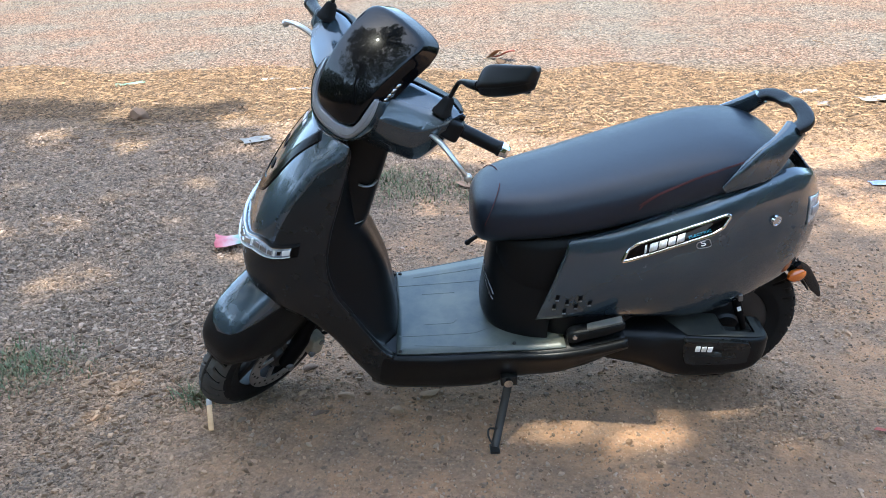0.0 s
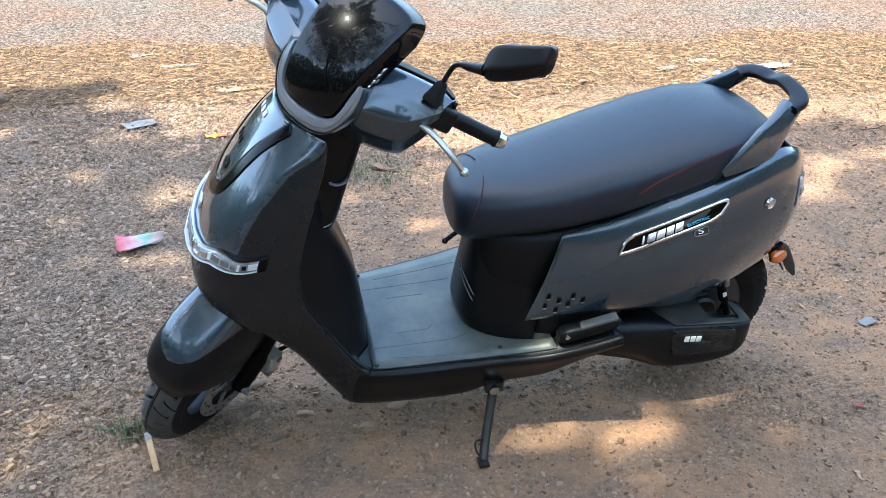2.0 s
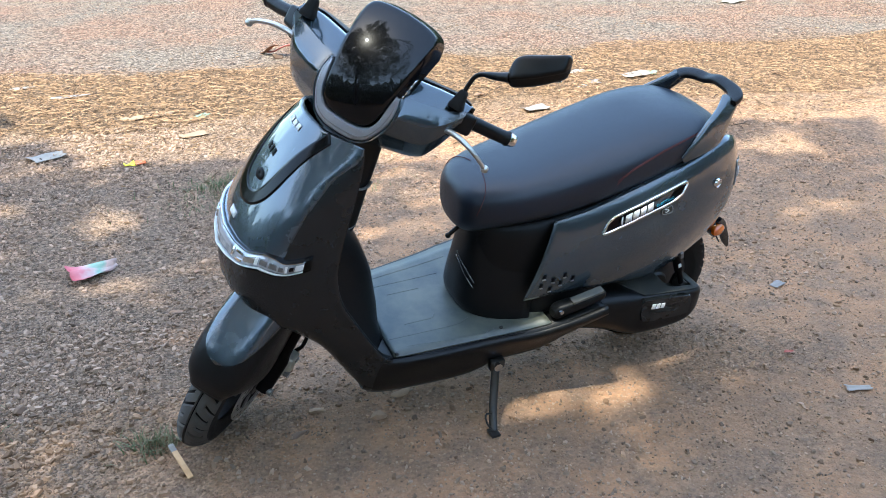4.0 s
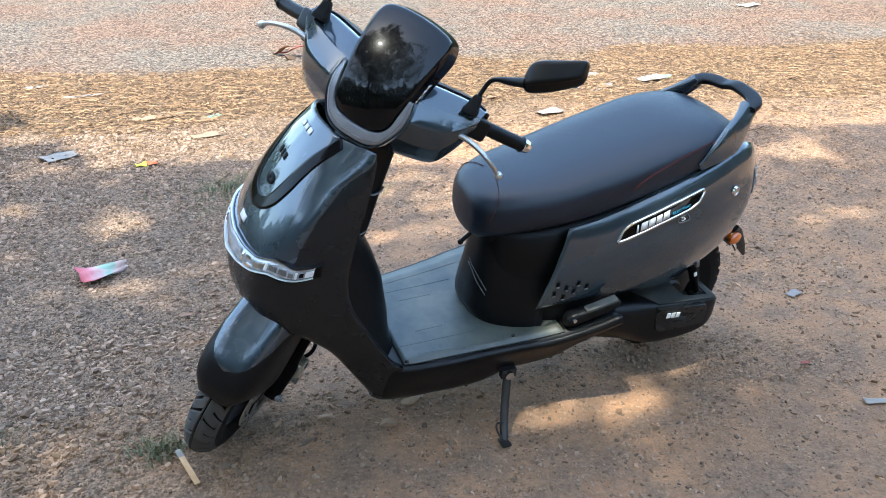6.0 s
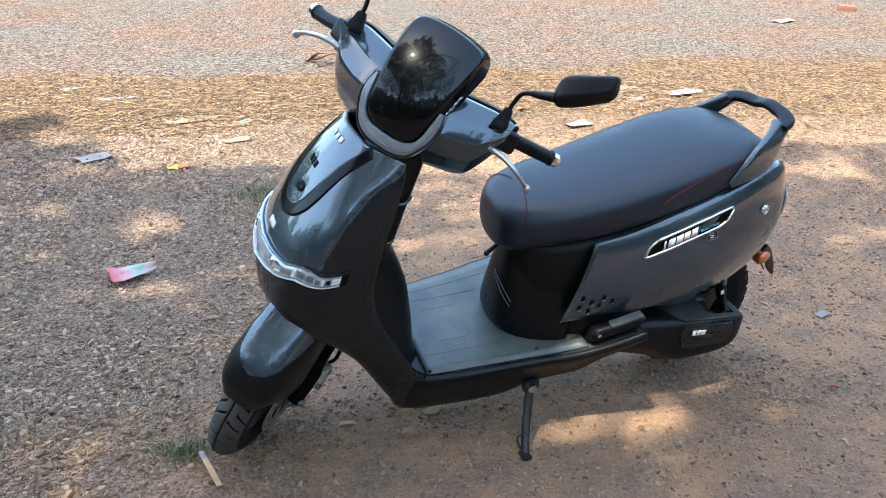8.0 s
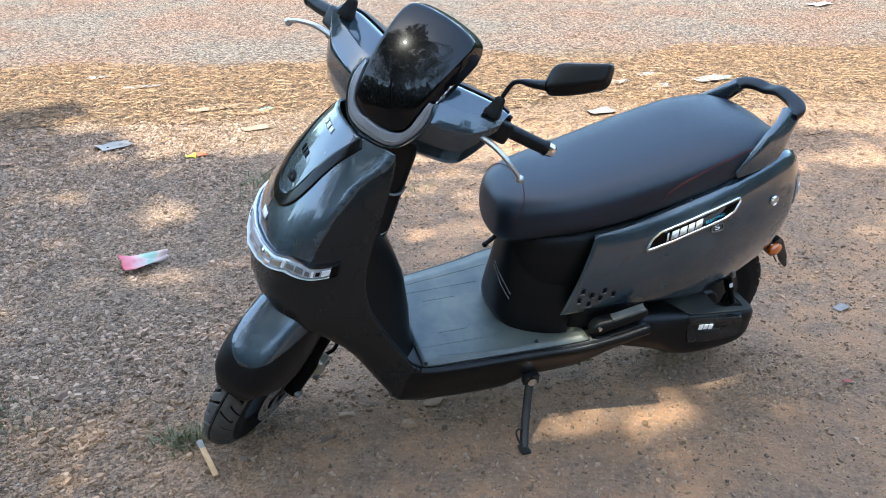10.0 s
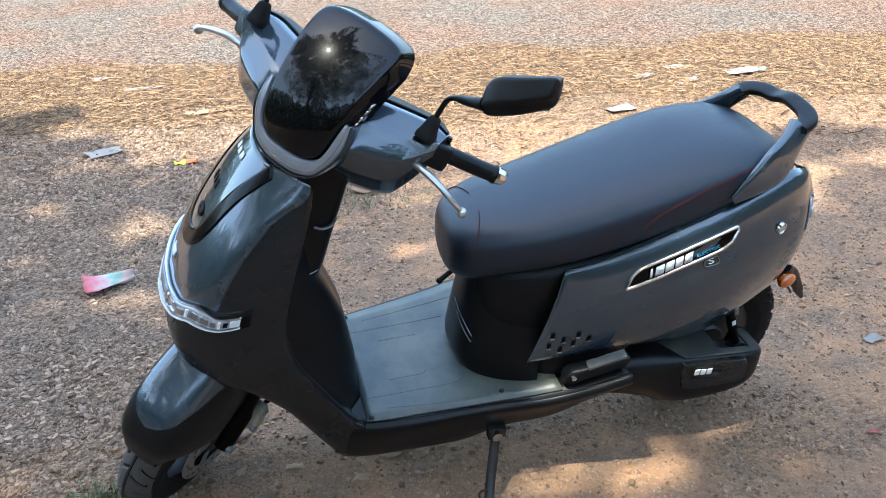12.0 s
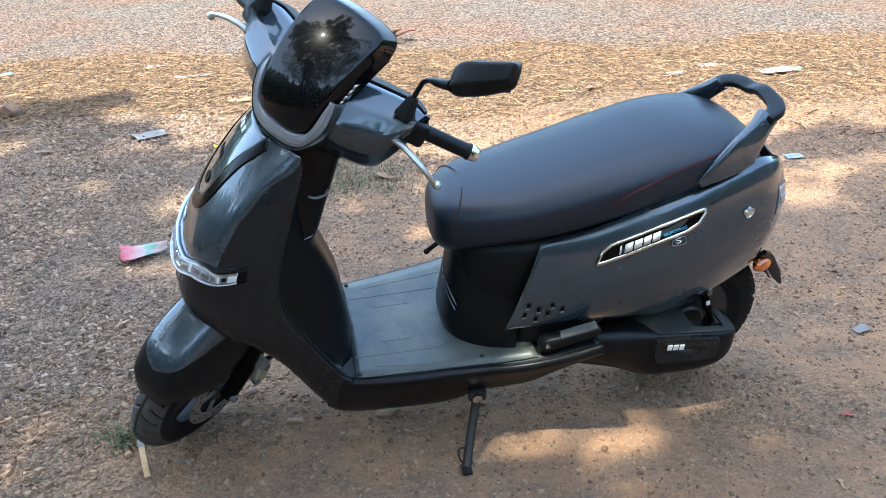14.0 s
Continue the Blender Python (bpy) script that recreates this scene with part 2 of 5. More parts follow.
# black inner body under the seat and tail
core = []
for x, hw, zt, zb in ((-0.262, 0.060, 0.575, 0.300), (-0.29, 0.095, 0.583, 0.285), (-0.34, 0.125, 0.592, 0.28), (-0.43, 0.152, 0.608, 0.285), (-0.55, 0.160, 0.630, 0.33), (-0.70, 0.150, 0.680, 0.40), (-0.85, 0.135, 0.735, 0.45), (-0.98, 0.09, 0.745, 0.50), (-1.03, 0.04, 0.71, 0.55)):
    r = super_ring(32, hw, (zt - zb) / 2, 4.5)
    core.append(np.stack([np.full(32, x), r[:, 0], r[:, 1] + (zt + zb) / 2], 1))
part("inner_body", sheet(spline(core, 40), cv=True, caps=True), PLASTIC, scooter, "matt black plastic body under the seat")


# seat-base cover standing on the floor, with a rounded front
def base_ring(x, hw, z, back):
    a = np.linspace(-1, 1, 33)
    y = hw * np.sign(a) * np.abs(a) ** 0.8
    xs = x - (x - back) * np.abs(a) ** 2.3
    return np.stack([xs, y, np.full(33, z) - 0.02 * np.abs(a) ** 2], 1)


G = spline([base_ring(-0.226, 0.122, 0.585, -0.44), base_ring(-0.246, 0.134, 0.53, -0.43), base_ring(-0.236, 0.154, 0.44, -0.41), base_ring(-0.226, 0.168, 0.37, -0.39), base_ring(-0.222, 0.176, 0.32, -0.385), base_ring(-0.234, 0.180, 0.283, -0.38)], 30)
base_cover = part("seat_base", sheet(G), PLASTIC, scooter, "matt black plastic cover below the seat", thick=0.004)
for k in range(2):
    pts = []
    for t in np.linspace(0, 1, 14):
        a, z = 0.03 + 0.47 * t, 0.455 - 0.062 * t - 0.015 * k
        row = spline([base_ring(-0.246, 0.134, 0.53, -0.43), base_ring(-0.236, 0.154, 0.44, -0.41), base_ring(-0.226, 0.168, 0.37, -0.39), base_ring(-0.222, 0.176, 0.32, -0.385)], 40)
        j = int(np.argmin(np.abs(row[:, 16, 2] - z)))
        q = row[j, 16 + int(round(16 * a))]
        pts.append(q + (0.003, 0.002, 0))
    part("foot_vent", tube(spline(pts[::3], 14), 0.0018, 6), LENS_DARK, base_cover, "thin trim line")

# seat
SEAT = [(-0.198, 0.030, 0.640, 0.585), (-0.206, 0.075, 0.670, 0.560), (-0.235, 0.115, 0.694, 0.548), (-0.30, 0.145, 0.713, 0.560), (-0.40, 0.166, 0.732, 0.572), (-0.52, 0.178, 0.762, 0.593),
        (-0.64, 0.182, 0.794, 0.625), (-0.76, 0.178, 0.823, 0.664), (-0.86, 0.160, 0.832, 0.700), (-0.93, 0.130, 0.816, 0.730), (-0.972, 0.085, 0.790, 0.752), (-0.985, 0.03, 0.772, 0.756)]


def seat_ring(row, n=40):
    x, hw, zt, zb = row
    a = np.linspace(0, 2 * np.pi, n, endpoint=False)
    c, s = np.cos(a), np.sin(a)
    y = hw * np.sign(c) * np.abs(c) ** 0.72
    mid = zb + 0.50 * (zt - zb)
    z = np.where(s > 0, mid + (zt - mid) * np.abs(s) ** 0.62, mid - (mid - zb) * np.abs(s) ** 0.7)
    y = y * np.where(s < 0, 1 - 0.17 * np.abs(s) ** 1.3, 1.0)
    return np.stack([np.full(n, x) + 0.0 * y, y, z], 1)


rings = [seat_ring(r) for r in rows_at(SEAT, 56)]
seat = part("seat", sheet(rings, cv=True, caps=True), LEATHER, scooter, "long black vinyl seat with red stitching", angle=0)


def seat_side(x, k, lift=0.0015):
    """A point on the left side of the seat: k runs from the crown (1) to the widest line (0)."""
    tab = rows_at(SEAT, 400)
    hw, zt, zb = (np.interp(-x, -tab[:, 0], tab[:, i]) for i in (1, 2, 3))
    a = k * math.pi / 2
    mid = zb + 0.50 * (zt - zb)
    return np.array((x, hw * abs(math.cos(a)) ** 0.72 + lift, mid + (zt - mid) * math.sin(a) ** 0.62 + lift))


for side in (1, -1):
    for off in (0.0, 0.022):
        st = [seat_side(x, k + off) * (1, side, 1) for x, k in zip(np.linspace(-0.59, -0.955, 46), np.interp(np.linspace(0, 1, 46), (0, 0.12, 0.35, 0.7, 1), (0.0, 0.09, 0.17, 0.22, 0.24)))]
        part("stitching", tube(st, 0.0012, 5), THREAD, seat, "dark red stitched seam")
    st = [seat_side(x, k) * (1, side, 1) for x, k in zip(np.linspace(-0.228, -0.272, 30), np.linspace(0.02, 0.9, 30))]
    part("stitching", tube(st, 0.0011, 5), THREAD, seat, "dark red stitched seam")

# hook under the nose of the seat
part("bag_hook", join(tube([(-0.225, 0.03, 0.556), (-0.205, 0.034, 0.545), (-0.19, 0.036, 0.535)], 0.006, 8), ball((-0.188, 0.036, 0.533), 0.008, 6)), PLASTIC, scooter, "black folding bag hook")

low = []
for x, hw, zt, zb in ((-0.34, 0.100, 0.39, 0.285), (-0.385, 0.150, 0.40, 0.285), (-0.45, 0.186, 0.415, 0.30), (-0.56, 0.190, 0.42, 0.33), (-0.64, 0.165, 0.43, 0.36), (-0.70, 0.12, 0.43, 0.38)):
    r = super_ring(28, hw, (zt - zb) / 2, 4.5)
    low.append(np.stack([np.full(28, x), r[:, 0], r[:, 1] + (zt + zb) / 2], 1))
part("lower_cover", sheet(spline(low, 24), cv=True, caps=True), PLASTIC, scooter, "matt black lower side cover")

def lettering(text, size, a, b, side):
    """A word from a to b on a side panel, as a thin mesh."""
    c = bpy.data.curves.new("word", "FONT")
    c.body, c.size, c.extrude, c.resolution_u = text, size, 0.0004, 3
    ob = bpy.data.objects.new("word", c)
    me = bpy.data.meshes.new_from_object(ob)
    v = np.array([q.co[:] for q in me.vertices])
    f = [tuple(q.vertices) for q in me.polygons]
    bpy.data.objects.remove(ob)
    bpy.data.meshes.remove(me)
    bpy.data.curves.remove(c)
    a, b = np.array(a) * (1, side, 1), np.array(b) * (1, side, 1)
    if side < 0:
        a, b = b, a
    d = b - a
    k = np.linalg.norm(d) / (v[:, 0].max() - v[:, 0].min())
    d /= np.linalg.norm(d)
    up = np.array((0, -0.25 * side, 1.0))
    up -= d * (up @ d)
    up /= np.linalg.norm(up)
    return a + (v[:, :1] - v[:, 0].min()) * k * d + v[:, 1:2] * up + v[:, 2:] * np.cross(d, up), f


# badge, small badge, vents and round lock on the side panels
for side in (1, -1):
    host = left_panel if side > 0 else right_panel
    line = [(-0.556, 0.564), (-0.572, 0.594), (-0.593, 0.609), (-0.702, 0.646), (-0.806, 0.677), (-0.812, 0.672), (-0.795, 0.646), (-0.768, 0.631), (-0.673, 0.602), (-0.580, 0.570)]
    dense = [np.array(line[i]) * (1 - t) + np.array(line[(i + 1) % 10]) * t for i in range(10) for t in (0.08, 0.36, 0.64, 0.92)]
    P = np.array([panel_find(x, z, 0.003) for x, z in dense]) * (1, side, 1)
    rim = part("badge", tube(np.vstack([P, P[:1]]), 0.0040, 8, caps=False), CHROME, host, "chrome-rimmed model badge")
    c = P.mean(0)
    inner = np.array([[c + (p - c) * k for k in (0.0, 0.35, 0.7, 0.97)] for p in P])
    part("badge_face", sheet(inner, cu=True), TRIM, rim, "black badge face")
    for x, w in ((-0.609, 0.005), (-0.628, 0.019), (-0.650, 0.019), (-0.671, 0.017), (-0.692, 0.018)):
        base = 0.5885 + 0.335 * (-x - 0.609)
        q = [panel_find(x + dx, base + dz - 0.335 * dx, 0.0065) for dx, dz in ((w / 2, 0.0), (-w / 2, 0.0), (-w / 2 - 0.003, 0.019), (w / 2 - 0.003, 0.019))]
        part("letter_bar", (np.array(q) * (1, side, 1), [(0, 1, 2, 3)]), WHITE, rim, "white lettering bar", thick=0.001)
    part("small_print", lettering("ELECTRIC", 0.0098, panel_find(-0.712, 0.6255, 0.007), panel_find(-0.766, 0.6410, 0.007), side), BLUE, rim, "blue lettering")
    q = spline([panel_find(x, z, 0.002) for x, z in ((-0.734, 0.607), (-0.737, 0.598), (-0.753, 0.598), (-0.769, 0.602), (-0.767, 0.612), (-0.762, 0.619), (-0.748, 0.616), (-0.736, 0.611), (-0.734, 0.607))], 33)
    small = part("small_badge", tube(q * (1, side, 1), 0.0012, 6), STEEL, host, "small outlined grey badge")
    part("small_print", lettering("S", 0.019, panel_find(-0.745, 0.602, 0.003), panel_find(-0.757, 0.6052, 0.003), side), WHITE, small, "white letter")
    for i, (x, z) in enumerate(((-0.404, 0.454), (-0.396, 0.427), (-0.428, 0.443), (-0.422, 0.415), (-0.460, 0.456), (-0.450, 0.432), (-0.484, 0.443))):
        q = np.array([panel_find(x + dx, z + dz, 0.001) for dx, dz in ((0.0045, -0.009), (-0.0045, -0.008), (-0.0065, 0.009), (0.0025, 0.008))]) * (1, side, 1)
        part("vent_slot", (q, [(0, 1, 2, 3)]), DULL, host, "dark vent slot", thick=0.001)
        q2 = np.array([panel_find(x + dx, z + dz, 0.0022) for dx, dz in ((0.0045, -0.010), (-0.0045, -0.009), (-0.0050, -0.005), (0.0040, -0.006))]) * (1, side, 1)
        part("vent_slot", (q2, [(0, 1, 2, 3)]), STEEL, host, "pale vent lip", thick=0.001)
    c = np.array(panel_find(-0.931, 0.647, 0.001)) * (1, side, 1)
    lock = moved(lathe([(0.0001, 0.004), (0.008, 0.004), (0.0085, 0.002), (0.0105, 0.002), (0.0115, 0.005), (0.0135, 0.005), (0.0145, -0.002)], 28), pose(*c, 0, 0, (22 if side > 0 else 158)))
    part("seat_lock", lock, CHROME, host, "round chrome lock")

# grab rail: two grey arms and a black arch behind the seat
arch = [(-0.958, 0.116, 0.855), (-0.984, 0.106, 0.863), (-1.000, 0.078, 0.868), (-1.006, 0.040, 0.870), (-1.007, 0.0, 0.870)]
arch = spline(arch + [(x, -y, z - 0.012) for x, y, z in arch[-2::-1]], 60)
lean = [(-0.92, 2.6 * q[1], 0.30) for q in arch]
rail = part("grab_rail", sweep(arch, np.interp(np.abs(arch[:, 1]), (0, 0.06, 0.11), (0.017, 0.018, 0.021)), np.full(60, 0.0095), lean), PLASTIC, scooter, "matt black arch of the grab rail", angle=50)
for side in (1, -1):
    up = np.array([(-0.784, 0.176, 0.744), (-0.818, 0.170, 0.789), (-0.864, 0.154, 0.827), (-0.908, 0.132, 0.849), (-0.938, 0.110, 0.864)])
    lo = np.array([(-0.796, 0.180, 0.730), (-0.854, 0.176, 0.748), (-0.914, 0.162, 0.764), (-0.950, 0.140, 0.807), (-0.990, 0.112, 0.852)])
    a, b = spline(up, 30), spline(lo, 30)
    path = (a + b) / 2 * (1, side, 1)
    if side < 0:
        path = path * (1, 0.93, 1) - np.outer(np.linspace(1, 0, 30), (0, 0, 0.026)) - (0, 0, 0.010)
    part("rail_arm", sweep(path, np.maximum(0.004, np.linalg.norm(a - b, axis=1) / 2), np.interp(np.linspace(0, 1, 30), (0, 0.2, 1), (0.004, 0.010, 0.012)), (a - b) * (1, side, 1), e=3.4), PAINT, rail, "dark grey grab rail arm", angle=50)

# tail lamp, indicators, number-plate carrier
for side in (1, -1):
    pts = np.array([[panel_point(s, v, 0.004) for v in np.linspace(0.19, 0.44, 8)] for s in np.linspace(0.76, 0.97, 16)]) * (1, side, 1)
    lamp = part("tail_lamp", sheet(pts), LENS, scooter, "clear wrap-around tail lamp", thick=0.003)
    pts = np.array([[panel_point(s, v, 0.0065) for v in np.linspace(0.28, 0.355, 4)] for s in np.linspace(0.79, 0.96, 14)]) * (1, side, 1)
    part("lamp_strip", sheet(pts), FROST, lamp, "pale lamp strip", thick=0.002)
    ind = moved(scaled(lathe([(0.0001, 0.009), (0.013, 0.008), (0.021, 0.005), (0.026, 0.0), (0.026, -0.008), (0.015, -0.02)], 28), (1.1, 1, 0.66)), pose(-1.062, 0.112 * side, 0.424, 0, 0, (18 if side > 0 else 162)) @ pose(0, 0, 0, 8, 0, 0))
    part("indicator", ind, AMBER, scooter, "round amber indicator lamp")
carrier = part("plate_carrier", sheet(spline(spline([[(-0.97, 0.06, 0.50), (-0.97, 0, 0.51), (-0.97, -0.06, 0.50)], [(-1.05, 0.060, 0.452), (-1.05, 0, 0.455), (-1.05, -0.060, 0.452)], [(-1.095, 0.06, 0.415), (-1.095, 0, 0.415), (-1.095, -0.06, 0.415)], [(-1.13, 0.045, 0.35), (-1.13, 0, 0.35), (-1.13, -0.045, 0.35)]], 16).transpose(1, 0, 2), 12)), PLASTIC, scooter, "matt black number-plate carrier", thick=0.012)
for side in (1, -1):
    path = spline([(-1.060, 0.100 * side, 0.455), (-1.090, 0.087 * side, 0.424), (-1.129, 0.074 * side, 0.370), (-1.162, 0.064 * side, 0.320)], 16)
    part("carrier_arm", sweep(path, np.interp(np.linspace(0, 1, 16), (0, 0.3, 0.8, 1), (0.010, 0.016, 0.013, 0.005)), np.full(16, 0.007), np.tile((0.8, 0.0, -0.6), (16, 1)), e=3), FAIRING, carrier, "dark grey carrier blade", angle=50)

# floor, mat, sill
EDGE = [(0.075, 0.165, 0.300), (0.02, 0.196, 0.286), (-0.10, 0.204, 0.286), (-0.25, 0.212, 0.290), (-0.38, 0.228, 0.302), (-0.48, 0.250, 0.330), (-0.572, 0.270, 0.364)]
E = spline(EDGE, 40)
def flare(x, k):
    """The far edge of the floor spreads a little towards the rear."""
    return 1 + (0.22 * min(1.0, max(0.0, -x / 0.28)) if k < 0 else 0.0)


floor = np.array([[(x, y * k * flare(x, k), z) for k in np.linspace(1, -1, 15)] for x, y, z in E])
part("floor_board", sheet(floor), PLASTIC, scooter, "black floor board", thick=0.012)
n = [i for i in range(40) if -0.43 < E[i][0] < 0.02]
mat_top = np.array([[(E[i][0], (E[i][1] - 0.012) * k * flare(E[i][0], k), E[i][2] + 0.006) for k in np.linspace(1, -1, 15)] for i in n])
floor_mat = part("floor_mat", sheet(mat_top), MAT, scooter, "dusty grey-green rubber floor mat", thick=0.005)
for side in (1, -1):
    for (xa, ya), (xb, yb) in (((0.006, 0.116), (-0.235, 0.120)), ((-0.035, 0.156), (-0.285, 0.190)), ((-0.06, 0.07), (-0.155, 0.07))):
        pts = []
        for t in np.linspace(0, 1, 16):
            x, y = xa + (xb - xa) * t, ya + (yb - ya) * t - (0.016 * max(0, t - 0.85) / 0.15 if side > 0 else 0.0)
            pts.append((x, y * side, np.interp(-x, -E[:, 0], E[:, 2]) + 0.0055))
        part("mat_rib", tube(pts, 0.0026, 6, flat=0.6), MAT, floor_mat, "moulded rib")
    for x, y in ((0.003, 0.178), (-0.30, 0.178)):
        part("mat_screw", ball((x, y * side, np.interp(-x, -E[:, 0], E[:, 2]) + 0.006), 0.006, 6, (1, 1, 1)), DARK_STEEL, floor_mat, "dark screw head")

SILL = [(0.080, 0.172, 0.310, 0.088, 0.152, 0.172), (0.03, 0.194, 0.286, 0.045, 0.157, 0.152), (-0.08, 0.207, 0.284, -0.06, 0.160, 0.143), (-0.215, 0.212, 0.287, -0.215, 0.162, 0.142),
        (-0.30, 0.220, 0.292, -0.30, 0.178, 0.182), (-0.40, 0.235, 0.302, -0.42, 0.195, 0.205), (-0.50, 0.257, 0.335, -0.50, 0.215, 0.258), (-0.574, 0.272, 0.366, -0.578, 0.262, 0.335)]
for side in (1, -1):
    T = spline(SILL, 44)
    g = []
    for xt, yt, zt, xb, yb, zb in T:
        row = [(xt, yt - 0.012, zt + 0.003), (xt, yt, zt), (xt, yt + 0.004, zt - 0.014), ((xt + xb) / 2, (yt + yb) / 2 + 0.008, (zt + zb) / 2), (xb, yb, zb), (xb, yb - 0.05, zb - 0.006)]
        g.append(spline(row, 16))
    part("sill", sheet(np.array(g) * (1, side, 1)), PLASTIC, scooter, "black lower side fairing", thick=0.004)
belly = []
for x, hw, zt, zb in ((0.10, 0.14, 0.32, 0.20), (0.04, 0.155, 0.28, 0.165), (-0.2, 0.165, 0.28, 0.15), (-0.42, 0.17, 0.28, 0.155), (-0.56, 0.13, 0.32, 0.16), (-0.66, 0.08, 0.36, 0.20)):
    r = super_ring(24, hw, (zt - zb) / 2, 4)
    belly.append(np.stack([np.full(24, x), r[:, 0], r[:, 1] + (zt + zb) / 2], 1))
part("battery_case", sheet(spline(belly, 24), cv=True, caps=True), PLASTIC, scooter, "black underbody case")

# front apron: each row gives the centre line, the shoulder and the rear edge
APRON = [(0.170, 0.918, 0.118, 0.118, 0.898, 0.085, 0.152, 0.884), (0.236, 0.846, 0.182, 0.150, 0.830, 0.092, 0.166, 0.842), (0.303, 0.758, 0.246, 0.178, 0.742, 0.118, 0.184, 0.765),
         (0.362, 0.668, 0.288, 0.190, 0.650, 0.150, 0.198, 0.672), (0.396, 0.585, 0.304, 0.193, 0.566, 0.166, 0.204, 0.590), (0.388, 0.500, 0.292, 0.188, 0.476, 0.156, 0.204, 0.510),
         (0.322, 0.446, 0.228, 0.178, 0.414, 0.122, 0.200, 0.438), (0.226, 0.374, 0.172, 0.170, 0.342, 0.085, 0.197, 0.368), (0.148, 0.262, 0.116, 0.163, 0.240, 0.050, 0.198, 0.312), (0.090, 0.175, 0.070, 0.156, 0.160, 0.020, 0.199, 0.288)]


def apron_point(s, v, lift=0.0):
    """s runs down the apron, v from the centre line (0) to the rear edge (1); negative v mirrors it."""
    xf, zf, xm, ym, zm, xr, yr, zr = spline_at(APRON, s)
    row = [(xf, 0, zf), (xf - 0.10 * (xf - xm), 0.42 * ym, zf - 0.1 * (zf - zm)), (xf - 0.36 * (xf - xm), 0.78 * ym, zf - 0.45 * (zf - zm)), (xm, ym, zm), (0.5 * (xm + xr), 0.5 * (ym + yr) + 0.004, 0.5 * (zm + zr)), (xr, yr, zr)]
    p = spline_at(row, abs(v))
    if lift:
        q = spline_at(row, min(1, abs(v) + 0.02)) - spline_at(row, max(0, abs(v) - 0.02))
        n = np.array((q[1], -q[0], 0.0))
        up = 0.35 if s < 0.45 else 0.0
        n = n / (np.linalg.norm(n) + 1e-9) + np.array((0, 0, up))
        p = p + lift * n / np.linalg.norm(n)
    return p * (1, -1 if v < 0 else 1, 1)


SS = np.linspace(0, 1, 70)
VV = np.linspace(-1, 1, 61)
apron = part("front_apron", sheet(np.array([[apron_point(s, v) for v in VV] for s in SS])), FAIRING, scooter, "satin black front apron", thick=0.004)
g = []
for s in np.linspace(0.0, 0.366, 34):
    b = np.interp(s, (0.0, 0.05, 0.085, 0.13, 0.205, 0.275, 0.32, 0.435), (1.0, 0.985, 0.93, 0.73, 0.655, 0.62, 0.605, 0.59))
    g.append([apron_point(s, v * b, 0.0035 * (1 - abs(v) ** 14)) for v in np.linspace(-1, 1, 61)])
part("nose_panel", sheet(g), PAINT, apron, "glossy dark grey nose panel", thick=0.002)


def apron_patch(path, width, lift, n=40):
    """A strip on the apron along a path of (s, v), width in the same units."""
    c = spline(path, n)
    d = np.gradient(c, axis=0)
    d /= np.linalg.norm(d, axis=1)[:, None]
    side = np.stack([-d[:, 1], d[:, 0]], 1)
    return np.array([[apron_point(*(c[i] + side[i] * np.array((w * 0.24, w))), lift) for w in np.linspace(-width, width, 7)] for i in range(n)])


# gloss black U band, slots, horn hole, badge shapes
BAND = [(0.012, 0.480), (0.08, 0.362), (0.13, 0.296), (0.178, 0.242), (0.218, 0.184), (0.243, 0.105), (0.251, 0.0)]
part("black_band", sheet(apron_patch(BAND + [(a, -b) for a, b in BAND[-2::-1]], 0.072, 0.0052, 90)), TRIM, apron, "gloss black trim band", thick=0.002)
for v in (-0.095, -0.035, 0.025):
    g = np.array([[apron_point(s + 0.06 * dv, v + dv, 0.005) for dv in np.linspace(-0.019, 0.019, 4)] for s in np.linspace(0.124, 0.140, 4)])
    part("slot", sheet(g), DULL, apron, "dark slot", thick=0.001)
c = (0.192, 0.035)
g = np.array([[apron_point(c[0] + 0.0125 * k * math.cos(a), c[1] + 0.062 * k * math.sin(a), 0.005) for k in (0.02, 0.5, 1)] for a in np.linspace(0, 2 * math.pi, 20, endpoint=False)])
part("horn_opening", sheet(g, cu=True), DULL, apron, "round dark opening", thick=0.001)
for v in (0.085, 0.0, -0.085):
    g = np.array([[apron_point(s, v + dv, 0.0055) for dv in np.linspace(-0.030, 0.030, 4)] for s in np.linspace(0.033, 0.050, 4)])
    part("letter_bar", sheet(g), WHITE, apron, "white lettering bar", thick=0.001)
g = np.array([[apron_point(s, dv, 0.0055) for dv in np.linspace(-0.05, 0.05, 4)] for s in np.linspace(0.300, 0.318, 4)])
part("emblem", sheet(g), WHITE, apron, "small white emblem shape", thick=0.001)

# headlamp band round the nose
def lamp_band(lo, hi, lift, v0=-0.745, v1=0.745, n=90):
    rows = []
    for v in np.linspace(v0, v1, n):
        w = abs(v)
        top = np.interp(w, (0, 0.20, 0.34, 0.48, 0.55, 0.62, 0.74), (0.346, 0.344, 0.336, 0.316, 0.318, 0.332, 0.340))
        bot = np.interp(w, (0, 0.20, 0.33, 0.46, 0.60, 0.74), (0.420, 0.405, 0.389, 0.368, 0.371, 0.377))
        rows.append([apron_point(top + (bot - top) * q, v, lift * (1 if 0 < i < 4 else 0.3)) for i, q in enumerate(np.linspace(lo, hi, 5))])
    return np.array(rows)


